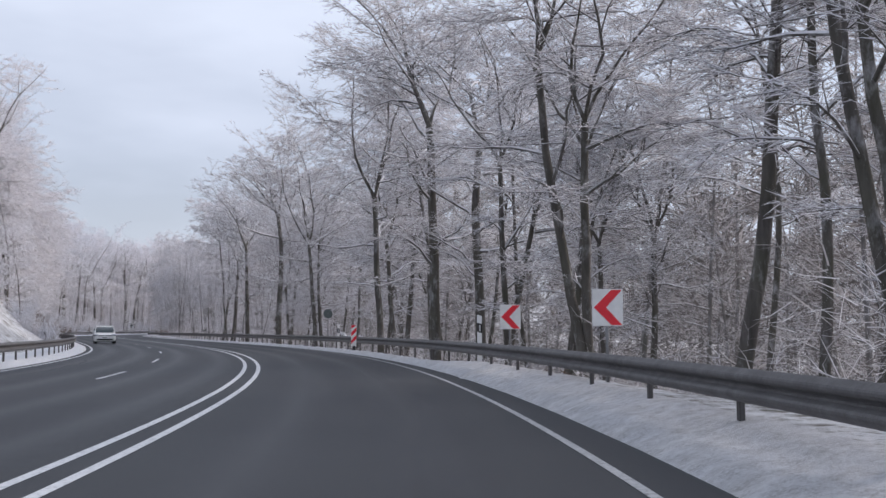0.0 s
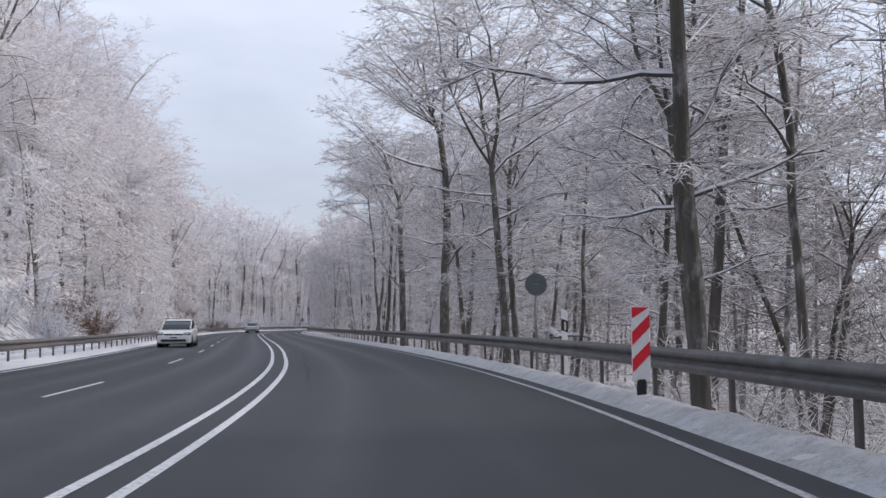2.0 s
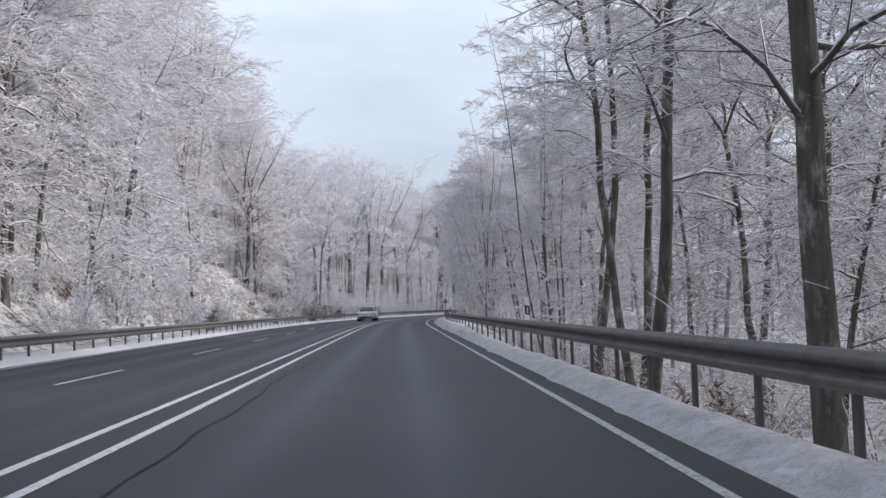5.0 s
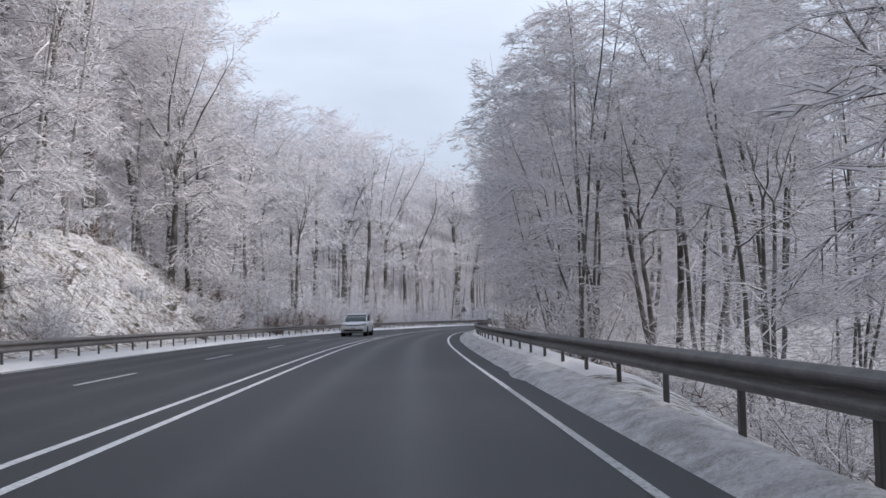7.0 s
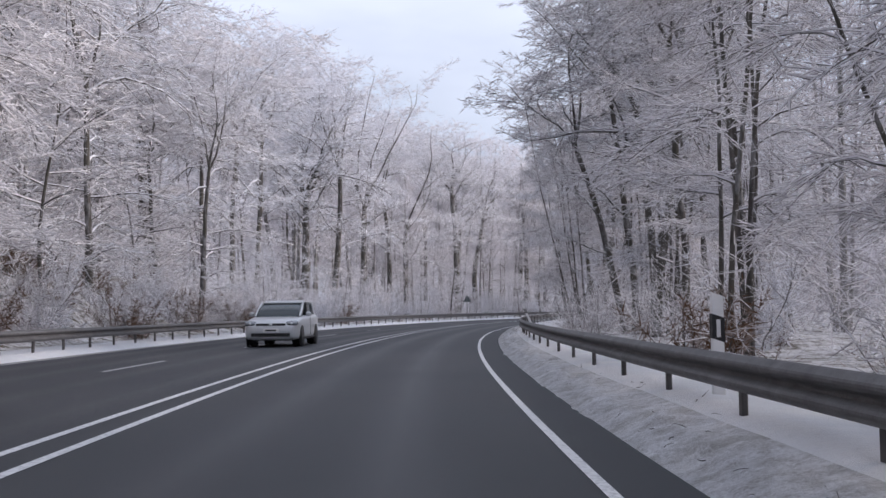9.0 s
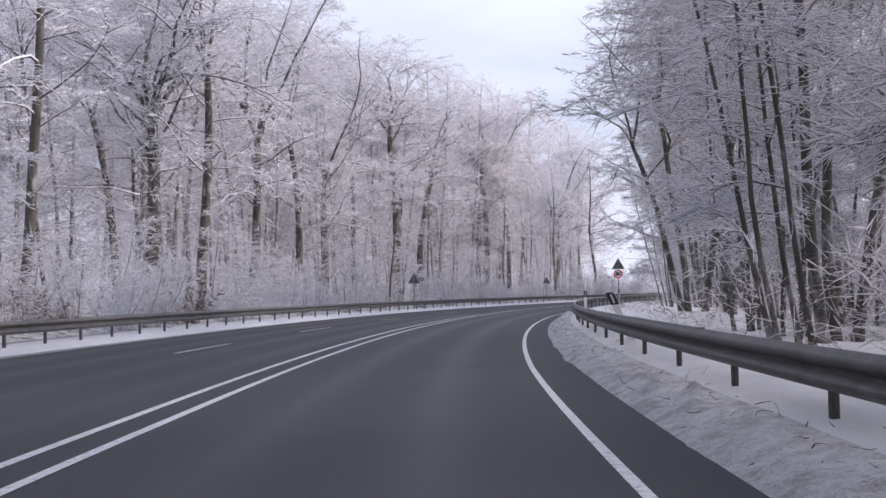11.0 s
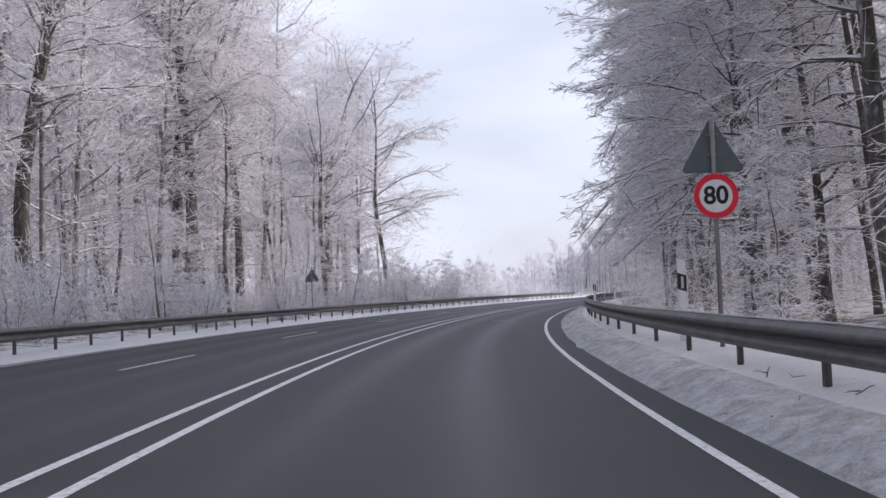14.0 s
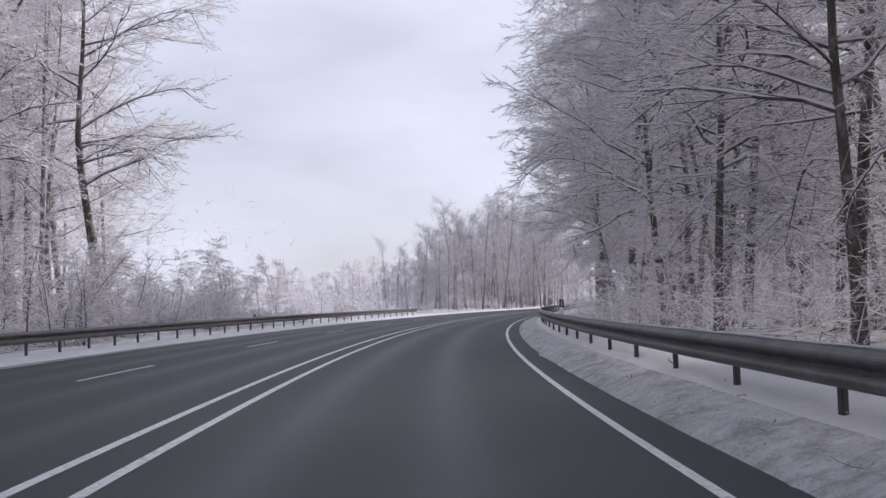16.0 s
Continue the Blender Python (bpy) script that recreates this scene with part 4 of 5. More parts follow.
for stand in (OUTER_TREES, BANK_TREES, LATER_TREES):
    for kind, s, u, sc in stand:
        plant(kind, s, u, sc)
# clumps that lean over the road
for s, u, sc in ((143.2, 8.4, 1.0), (149.5, 8.7, 0.95), (155, 8.9, 0.95), (166, 8.8, 1.0), (192, 8.8, 1.0), (200.5, 8.7, 1.05), (212, 10.4, 0.95), (243, 10.4, 0.9), (118, 9.0, 1.0)):
    plant("clump", s, u, sc, None, facing(s) + 180 + wood_rng.uniform(-35, 35))
for s, u, sc in ((146.5, 10.0, 1.05), (151.5, 10.6, 0.95), (158.5, 10.2, 0.85)):
    plant("arched", s, u, sc, None, facing(s) + 180 + wood_rng.uniform(-18, 18))
for s, u, sc in ((285.3, 11.0, 1.0), (291.5, 11.4, 0.75), (264, 12.0, 0.8)):
    plant("beech", s, u, sc)

for s, u, sc in ((272, 10.6, 0.95), (288, 10.6, 1.0), (302, 10.6, 1.0), (312, 10.4, 1.05), (321, 10.4, 1.1), (331, 10.2, 1.1), (341, 9.6, 1.1), (352, 9.8, 1.1), (234, 13.5, 0.9), (184, 12.5, 0.95)):
    plant("weeping", s, u, sc)

# the rest of the forest edge, row by row
def fill(s_a, s_b, u_a, u_b, step, gap, kinds, lo=0.8, hi=1.1):
    s = s_a
    while s < s_b:
        for _ in range(4):
            ss, uu = s + wood_rng.uniform(-step, step) * 0.5, wood_rng.uniform(u_a, u_b)
            if clear(ss, uu, gap):
                plant(wood_rng.choice(kinds), ss, uu, wood_rng.uniform(lo, hi))
                break
        s += step


fill(-2, 62, 9.8, 15, 4.6, 2.2, ["leaning", "open", "slender", "open"], 0.65, 0.95)
fill(62, 130, 9.5, 15, 4.0, 2.2, ["slender", "drooping", "open", "drooping"], 0.74, 0.98)
fill(130, 178, 10.4, 14.0, 3.4, 2.0, ["open", "leaning", "clump", "drooping", "drooping"], 0.68, 0.88)
fill(178, 204, 9.8, 13.5, 3.0, 1.9, ["open", "clump", "slender", "leaning"], 0.85, 1.1)
fill(204, 250, 10.9, 14.0, 2.7, 1.7, ["open", "clump", "slender", "edge"], 0.85, 1.1)
fill(250, 335, 11.3, 15.0, 2.4, 1.8, ["edge", "slender", "edge", "drooping"], 0.95, 1.2)
fill(335, 365, 10.2, 13, 3.0, 2.0, ["drooping", "edge", "drooping"], 1.05, 1.25)
fill(365, 425, 9, 14, 6.0, 2.4, ["drooping", "beech", "laden"])
# the white hillside: low at its near end, its trees taller further on; how far along, and the sizes there
for s_a, s_b, lo, hi in ((80, 110, 0.8, 1.0), (110, 138, 1.0, 1.25), (138, 172, 1.2, 1.45), (172, 187, 1.2, 1.5), (187, 206, 0.95, 1.15)):
    fill(s_a, s_b, -14.5, -10.8, 3.0, 1.8, ["laden", "laden", "young", "laden"], lo, hi)
    fill(s_a, s_b, -19, -14.5, 4.0, 2.2, ["laden", "laden", "beech"], lo * 0.95, hi * 0.95)
fill(118, 205, -28, -19, 3.6, 2.2, ["laden", "laden", "beech"], 1.05, 1.35)
fill(132, 205, -42, -28, 5.0, 2.6, ["laden", "beech"], 1.1, 1.4)
fill(262, 345, 9.6, 12.5, 6.0, 1.6, ["drooping", "young"], 0.5, 0.75)
fill(220, 345, -24, -15.5, 6.0, 2.6, ["beech", "slender", "beech"], 0.95, 1.2)
fill(212, 348, -14.5, -10.4, 3.4, 1.4, ["young"], 0.35, 0.7)


def shrubs(s_a, s_b, u_a, u_b, step, lo, hi, brown=0.0, grey=0.0):
    s = s_a
    while s < s_b:
        ss, uu = s + wood_rng.uniform(-0.5, 0.5) * step, wood_rng.uniform(u_a, u_b)
        if not bare_slope(ss, uu) or wood_rng.random() < 0.2:
            plant_bush(ss, uu, wood_rng.uniform(lo, hi), wood_rng.random() < brown, wood_rng.random() < grey)
        s += step


for s, u, sc in ((171, -17.2, 1.1), (168.5, -18.0, 0.8), (173, -16.4, 0.7)):
    plant_bush(s, u, sc, True)
shrubs(0, 130, 8.5, 13, 3.5, 0.6, 1.1, 0.2, 1.0)
shrubs(120, 203, 7.8, 11, 3.2, 0.6, 1.2, 0.1, 0.65)
shrubs(205, 330, 14, 18, 4.5, 0.5, 0.9, 0.1, 0.7)
shrubs(340, 430, 10, 15, 4.5, 0.6, 1.0, 0.1, 0.7)
shrubs(70, 215, -12.5, -8.9, 1.7, 0.6, 1.1, 0.25)
shrubs(174, 206, -12.5, -8.9, 1.8, 0.6, 1.1, 0.5)
shrubs(205, 350, -13, -9.0, 3.0, 0.7, 1.2, 0.06)
shrubs(205, 350, -17, -12, 4.0, 0.8, 1.3)
shrubs(350, 430, -24, -9, 4.0, 0.6, 1.0)


# ---------------------------------------------------------------- far woods
def far_tree(seed, tall, radius, count, first, reach, size, wide, limbs=12):
    """A simpler tree for the depth of the wood: a trunk, some limbs and a cloud of twigs round them."""
    rng = np.random.default_rng(seed)
    wood = Wood()
    spine = bend_line((0, 0, -1), (rng.normal() * 0.05, rng.normal() * 0.05, 1), tall + 1, 5, rng, 0.04, 0)
    wood.add(spine, radius * np.linspace(1, 0.12, 6), 5)
    base, way = [], []
    for i in range(limbs):
        g = first + (0.96 - first) * (i + rng.random()) / limbs
        start = np.array([np.interp(g, np.linspace(0, 1, 6), spine[:, c]) for c in range(3)])
        a, rel = rng.uniform(0, 6.28), (g - first) / (1 - first)
        el = 0.40 + 0.5 * rel
        ln = reach * rng.uniform(0.7, 1.15) * math.sqrt(max(0.06, 1 - (0.92 * rel) ** 2))
        line = bend_line(start, (math.cos(a) * math.cos(el), math.sin(a) * math.cos(el), math.sin(el)), ln, 3, rng, 0.2, -0.03)
        wood.add(line, (0.012 * ln + 0.01) * np.array([1, 0.7, 0.45, 0.15]), 3)
        n = count // limbs
        t = rng.uniform(0.15, 1.05, n)
        p = np.stack([np.interp(t, np.linspace(0, 1, 4), line[:, c]) for c in range(3)], -1) + rng.normal(size=(n, 3)) * (0.14 * ln)
        w = unit(line[-1] - line[0])[None] * 0.6 + rng.normal(size=(n, 3)) * np.array([[0.6, 0.6, 0.35]])
        base.append(p)
        way.append(w / np.linalg.norm(w, axis=1)[:, None])
    base, way = np.concatenate(base), np.concatenate(way)
    tv, tf = ribbons(base, way, rng.uniform(0.5, 1.0, len(base)) * size, rng.uniform(0.5, 1.2, len(base)) * wide, rng)
    return np.concatenate(wood.v), np.concatenate(wood.f), tv, tf


#      seed tall rad  count first reach size wide
FAR = [far_tree(81, 20, 0.15, 2400, 0.20, 4.8, 0.92, 0.052, 14), far_tree(82, 22, 0.17, 2450, 0.26, 5.2, 0.92, 0.052, 14), far_tree(83, 17, 0.13, 2300, 0.08, 4.4, 0.90, 0.052, 14),
       far_tree(84, 9, 0.07, 700, 0.05, 3.0, 1.3, 0.10), far_tree(85, 19, 0.17, 700, 0.12, 5.4, 2.2, 0.17, 7), far_tree(86, 17, 0.15, 660, 0.08, 5.2, 2.2, 0.17, 7),
       far_tree(89, 18, 0.15, 950, 0.06, 5.0, 1.5, 0.12, 9), far_tree(90, 16, 0.13, 900, 0.05, 4.8, 1.5, 0.12, 9),
       far_tree(87, 19, 0.17, 430, 0.10, 5.6, 2.7, 0.25, 6), far_tree(88, 17, 0.15, 410, 0.06, 5.4, 2.7, 0.25, 6)]


def far_wood(name, label, spots, mat):
    rng = np.random.default_rng(9)
    tv, tf, wv, wf, nt, nw = [], [], [], [], 0, 0
    for s, u, k, sc in spots:
        a, b, c, d = FAR[k]
        x, y, z = place(s, u)
        r = rng.uniform(0, 6.28)
        turn = np.array([[math.cos(r), -math.sin(r), 0], [math.sin(r), math.cos(r), 0], [0, 0, 1]]) * sc
        off = np.array([x, y, z])
        tv.append(a @ turn.T + off)
        tf.append(b + nt)
        nt += len(a)
        wv.append(c @ turn.T + off)
        wf.append(d + nw)
        nw += len(c)
    wood = thing(name, label, "forest", kind="stuff")
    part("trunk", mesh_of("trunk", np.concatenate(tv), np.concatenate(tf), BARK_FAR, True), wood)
    part("crown", mesh_of("crown", np.concatenate(wv), np.concatenate(wf), mat, False), wood)


far_rng = random.Random(8)


def scatter(n, s_a, s_b, u_a, u_b, ks, lo, hi):
    return [(s_a + (s_b - s_a) * (i + far_rng.random()) / n, far_rng.uniform(u_a, u_b), far_rng.choice(ks), far_rng.uniform(lo, hi)) for i in range(n)]


far_wood("forest_beyond_outer_rail", "dense bare rimed forest behind the trees of the road edge",
         scatter(40, 118, 430, 15, 20, (0, 1, 2), 0.85, 1.1) + scatter(54, 118, 430, 20, 32, (0, 1, 2), 0.85, 1.1) + scatter(80, 118, 470, 30, 62, (4, 5), 0.9, 1.15), TWIG_GREY)
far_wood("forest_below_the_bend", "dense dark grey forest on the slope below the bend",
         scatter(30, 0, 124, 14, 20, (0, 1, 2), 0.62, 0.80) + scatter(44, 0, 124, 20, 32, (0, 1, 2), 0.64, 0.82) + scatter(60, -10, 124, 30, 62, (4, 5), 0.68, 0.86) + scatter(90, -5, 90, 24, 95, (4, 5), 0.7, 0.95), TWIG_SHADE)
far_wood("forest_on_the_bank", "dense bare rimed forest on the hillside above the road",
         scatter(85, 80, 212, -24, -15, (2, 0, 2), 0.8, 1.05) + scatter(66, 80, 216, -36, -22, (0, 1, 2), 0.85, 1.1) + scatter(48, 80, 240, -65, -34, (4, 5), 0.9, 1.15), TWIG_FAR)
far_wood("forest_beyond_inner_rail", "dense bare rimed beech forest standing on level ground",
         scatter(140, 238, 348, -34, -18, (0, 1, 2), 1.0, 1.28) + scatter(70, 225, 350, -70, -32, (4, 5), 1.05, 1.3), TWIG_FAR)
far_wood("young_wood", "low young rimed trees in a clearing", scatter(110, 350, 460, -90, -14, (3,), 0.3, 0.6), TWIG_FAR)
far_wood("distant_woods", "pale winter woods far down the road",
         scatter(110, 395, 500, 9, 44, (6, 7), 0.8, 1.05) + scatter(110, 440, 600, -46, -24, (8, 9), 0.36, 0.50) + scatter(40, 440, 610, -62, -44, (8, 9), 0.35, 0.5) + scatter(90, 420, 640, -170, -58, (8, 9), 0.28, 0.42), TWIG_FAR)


def hill_spots(n, s_a, s_b, u_a, u_b, ks):
    """The wooded rise outside the last bend: low on its open flank, higher the further the road has turned."""
    spots = []
    for s, u, k, sc in scatter(n, s_a, s_b, u_a, u_b, ks, 0.92, 1.08):
        along = (u + 12) + 0.28 * (s - 420)
        spots.append((s, u, k, sc * float(np.interp(along, (-22, -13, -10, 0, 8), (0.26, 0.38, 0.46, 0.68, 0.85)))))
    return spots


far_wood("wooded_rise", "grey rimed wood on a rise outside the far bend",
         hill_spots(90, 405, 470, -22, -9.5, (0, 1, 2)) + hill_spots(120, 415, 520, -48, -14, (6, 7)), TWIG_GREY)


def thicket(name, label, spots, mat, n=46, thin=0.03, thick=0.075, long=1.3, twigs=ribbons):
    """Low undergrowth in the depth of the wood."""
    rng = np.random.default_rng(17)
    base, way, ln = [], [], []
    for s, u, size in spots:
        x, y, z = place(s, u)
        a = rng.uniform(0, 6.28, n)
        r = np.sqrt(rng.uniform(0, 1, n)) * size * 0.7
        hgt = rng.uniform(0.05, 1.0, n) * size
        base.append(np.stack([x + np.cos(a) * r, y + np.sin(a) * r, z + hgt], -1))
        w = np.stack([np.cos(a) * 0.6, np.sin(a) * 0.6, np.full(n, 0.18)], -1) + rng.normal(size=(n, 3)) * 0.42
        way.append(w / np.linalg.norm(w, axis=1)[:, None])
        ln.append(rng.uniform(0.4, 1.0, n) * long)
    base, way, ln = np.concatenate(base), np.concatenate(way), np.concatenate(ln)
    v, f = twigs(base, way, ln, rng.uniform(thin, thick, len(base)), rng)
    tagged(new(name, mesh_of(name, v, f, mat, False)), label, "undergrowth", kind="stuff")


def low_spots(n, s_a, s_b, u_a, u_b, lo, hi):
    return [(far_rng.uniform(s_a, s_b), far_rng.uniform(u_a, u_b), far_rng.uniform(lo, hi)) for _ in range(n)]


thicket("grey_undergrowth", "grey undergrowth of thin stems among the dark trunks",
        low_spots(130, 115, 205, 12, 40, 1.2, 3.4) + low_spots(200, 205, 430, 17, 40, 1.2, 3.0), TWIG_GREY, 50, 0.02, 0.055, 1.2)
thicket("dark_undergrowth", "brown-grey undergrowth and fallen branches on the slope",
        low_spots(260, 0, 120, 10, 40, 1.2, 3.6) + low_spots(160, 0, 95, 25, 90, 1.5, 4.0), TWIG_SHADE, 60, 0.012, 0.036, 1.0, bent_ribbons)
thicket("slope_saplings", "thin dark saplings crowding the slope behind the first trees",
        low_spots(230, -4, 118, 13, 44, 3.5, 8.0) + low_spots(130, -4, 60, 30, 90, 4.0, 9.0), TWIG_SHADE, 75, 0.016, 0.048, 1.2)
thicket("undergrowth", "rimed undergrowth of thin stems between the trees",
        low_spots(260, 80, 225, -34, -13, 1.2, 3.4) + low_spots(420, 220, 350, -45, -12, 1.4, 4.0) + low_spots(150, 345, 430, -60, -12, 1.0, 2.6), TWIG)
thicket("rimed_brush", "rimed brush of fine white twigs on the bank",
        low_spots(170, 82, 214, -17, -11.5, 1.2, 3.0), TWIG, 80, 0.012, 0.034, 0.9)
thicket("withered_brush", "dark withered brush at the foot of the bank",
        low_spots(170, 116, 205, -13.5, -8.8, 0.5, 1.4), TWIG_SHADE, 55, 0.010, 0.028, 0.6)
thicket("dead_grass", "tufts of withered brown grass on the open slope",
        low_spots(300, 136, 182, -16, -8.7, 0.25, 0.7), LEAF_BROWN, 26, 0.008, 0.02, 0.4)
thicket("veil_of_twigs", "fine grey twigs hanging between the trunks of the forest edge",
        low_spots(190, 258, 352, 11.0, 19, 2.5, 6.0), TWIG_GREY, 95, 0.012, 0.034, 1.0)
thicket("hanging_twigs", "fine rimed twigs and saplings between the trunks above the guardrail",
        low_spots(170, 78, 205, 9.5, 18, 2.0, 5.5) + low_spots(110, 207, 258, 11.5, 18, 3.0, 7.5), TWIG_GREY, 90, 0.010, 0.024, 0.9, bent_ribbons)
thicket("middle_storey", "thin rimed saplings and twigs between the tall beeches",
        low_spots(230, 226, 350, -34, -14, 4.0, 9.0), TWIG, 85, 0.014, 0.04, 1.1)
thicket("brushwood", "thin snow-dusted brushwood right behind the guardrail",
        low_spots(120, 112, 204, 7.8, 12, 1.0, 2.6) + low_spots(110, 0, 112, 8.2, 13, 0.8, 2.4) + low_spots(120, 268, 352, 7.6, 12, 0.7, 2.0), TWIG_DARK, 80, 0.007, 0.020, 0.8, bent_ribbons)
thicket("bracken", "withered brown bracken and grass tufts poking through the snow",
        low_spots(420, 75, 222, -15, -8.4, 0.25, 0.6) + low_spots(160, 140, 180, -15, -8.6, 0.3, 0.7) + low_spots(160, 222, 345, -13, -8.4, 0.2, 0.5) + low_spots(260, 0, 330, 7.2, 12, 0.2, 0.5), LEAF_BROWN, 22, 0.008, 0.022, 0.45)


def litter(name, label, spots, mat):
    """Broken twigs lying on the verge."""
    rng = np.random.default_rng(23)
    w = Wood()
    for s, u in spots:
        x, y, z = place(s, u)
        a = rng.uniform(0, 6.28)
        line = bend_line((x, y, z + 0.02), (math.cos(a), math.sin(a), 0.05), rng.uniform(0.04, 0.20), 3, rng, 0.35, -0.02)
        w.add(line, rng.uniform(0.003, 0.008) * np.array([1, 0.9, 0.7, 0.4]), 3)
    tagged(new(name, w.mesh(name, mat)), label, "twigs", kind="stuff")


litter("twig_litter", "broken dark twigs lying on the dirty verge snow",
       [(far_rng.uniform(135, 300), 5.3 + 0.9 * far_rng.random() ** 1.5) for _ in range(420)] + [(far_rng.uniform(190, 230), 5.25 + 0.7 * far_rng.random()) for _ in range(130)], BARK)


def rock_mesh(seed, wide, tall):
    rng = random.Random(seed)
    bm = bmesh.new()
    bmesh.ops.create_icosphere(bm, subdivisions=2, radius=0.5)
    for v in bm.verts:
        n = 1 + rng.uniform(-0.22, 0.22)
        v.co = (v.co.x * wide * n, v.co.y * wide * 0.8 * n, v.co.z * tall * n)
    return bm_mesh("rock", bm, ROCK)


ROCKS = [rock_mesh(91, 0.9, 0.5), rock_mesh(92, 0.6, 0.45), rock_mesh(93, 1.3, 0.6)]
for k in range(46):
    s, u = wood_rng.uniform(136, 182), wood_rng.uniform(-15.5, -8.8)
    x, y, z = place(s, u)
    ob = new("rock", wood_rng.choice(ROCKS))
    ob.matrix_basis = pose(x, y, z - 0.02, wood_rng.uniform(-15, 15), 18, wood_rng.uniform(0, 360)) @ Matrix.Scale(wood_rng.uniform(0.4, 1.0), 4)
    tagged(ob, "dark rock in the bank, half under snow", "rock", "rocks in the bank")
snow_cap(195, 440)


# ---------------------------------------------------------------- signs and posts
def delineator(s, u, top=1.42):
    """White marker post with a slanting black band, behind the rail."""
    x, y, z = place(s, u)
    t = thing("delineator", "white plastic delineator post with black band and reflector", "road post", pose(x, y, 0, 0, 0, facing(s)), "delineators along the guardrail")
    bm = plate_bm([(-0.06, 0.0), (0.06, 0.0), (0.06, top - 0.045), (-0.06, top)], 0.09)
    bmesh.ops.bevel(bm, geom=[e for e in bm.edges if abs(e.verts[0].co.y - e.verts[1].co.y) < 1e-5], offset=0.012, segments=2, affect="EDGES")
    part("post", bm_mesh("delineator_post", bm, WHITE_PLASTIC), t)
    bm = plate_bm([(-0.0645, top - 0.47), (0.0645, top - 0.515), (0.0645, top - 0.265), (-0.0645, top - 0.22)], 0.099)
    part("band", bm_mesh("delineator_band", bm, BLACK_PLASTIC), t, None, "slanting black band")
    bm = box_bm(0.042, 0.008, 0.18, 0.004, (0, -0.052, top - 0.37), 1)
    part("reflector", bm_mesh("delineator_reflector", bm, REFLECTOR), t)
    return t


for s, u, top in ((22.0, 6.42, 1.50), (50.0, 6.42, 1.40), (106.0, 6.42, 1.35), (158.0, 6.42, 1.30), (229.6, 6.42, 1.42), (258.0, 6.42, 1.52), (286.0, 6.42, 1.50), (316.0, 6.42, 1.40)):
    delineator(s, u, top)
crooked = delineator(203.2, 6.55, 1.50)     # knocked over towards the road
crooked.matrix_basis = crooked.matrix_basis @ pose(0, 0, 0, 0, -24, 0)
for s in (121.0, 171.0, 262.0, 333.0):
    delineator(s, RAIL_L - 0.45, 1.1)


def post_of(tall, r=0.03):
    return bm_mesh("sign_post", cyl_bm(r, tall + 0.4, 14, None, (0, 0, (tall - 0.4) / 2)), POLE, True)


def chevron_sign(s, u, z0):
    """Square bend marker: red arrow head on white, pointing to the left of the road."""
    x, y, z = place(s, u)
    t = thing("bend_marker_sign", "white square sign with a red chevron on a grey post", "road sign", pose(x, y, z, 0, 0, facing(s) + 4), "bend markers")
    part("post", post_of(z0 - z + 0.6), t, pose(0, 0.035, 0))
    part("panel", bm_mesh("panel", box_bm(0.52, 0.012, 0.60, 0.004, (0, 0, z0 - z + 0.3), 1), SIGN_WHITE), t)
    c = z0 - z + 0.3
    bm = plate_bm([(-0.235, c), (0.06, c + 0.285), (0.24, c + 0.285), (-0.03, c), (0.24, c - 0.285), (0.06, c - 0.285)], 0.006)
    part("chevron", bm_mesh("chevron", bm, SIGN_RED), t, pose(0, -0.009, 0), "red chevron")
    return t


chevron_sign(10.8, 6.6, 1.15)
chevron_sign(19.0, 6.6, 1.10)


def beacon(s, u):
    """Narrow warning board with slanting red bands, in front of the rail."""
    x, y, z = place(s, u)
    t = thing("warning_board", "narrow white board with slanting red bands beside the road", "road sign", pose(x, y, z, 0, 0, facing(s)))
    part("board", bm_mesh("board", box_bm(0.25, 0.03, 1.0, 0.008, (0, 0, 0.68), 1), SIGN_WHITE), t)
    for k in range(3):
        a = 0.36 + 0.36 * k
        bm = plate_bm([(-0.122, max(a - 0.0, 0.25)), (0.122, min(a + 0.24, 1.235)), (0.122, min(a + 0.42, 1.235)), (-0.122, min(a + 0.18, 1.235))], 0.006)
        part("band", bm_mesh("band", bm, SIGN_RED), t, pose(0, -0.018, -0.06), "red band")
    part("foot", bm_mesh("foot", box_bm(0.12, 0.10, 0.30, 0.02, (0, 0, 0.06), 1), BLACK_PLASTIC), t)


beacon(41.9, 5.6)


def rounded_triangle(size, r):
    """Outline of an upright triangle with rounded corners, centred on its middle height."""
    h = size * math.sqrt(3) / 2
    pts = []
    for cx, cz, a0 in ((size / 2 - r * 1.73, -h / 2 + r, -90), (0, h / 2 - 2 * r, 30), (-size / 2 + r * 1.73, -h / 2 + r, 150)):
        for k in range(5):
            a = radians(a0 + 120 * k / 4)
            pts.append((cx + r * math.cos(a), cz + r * math.sin(a)))
    return pts


def triangle_back(parent, z):
    part("triangle_panel", bm_mesh("triangle_panel", plate_bm(rounded_triangle(0.9, 0.05), 0.006), SIGN_BACK), parent, pose(0, 0.085, z), "grey back of a triangular warning sign")
    part("rim", bm_mesh("rim", plate_bm(rounded_triangle(0.86, 0.05), 0.004), SIGN_BACK), parent, pose(0, 0.079, z))
    for k in (-0.16, 0.12):
        part("clamp", bm_mesh("clamp", box_bm(0.16, 0.05, 0.03, 0.006, (0, 0.055, z + k), 1), POLE), parent)


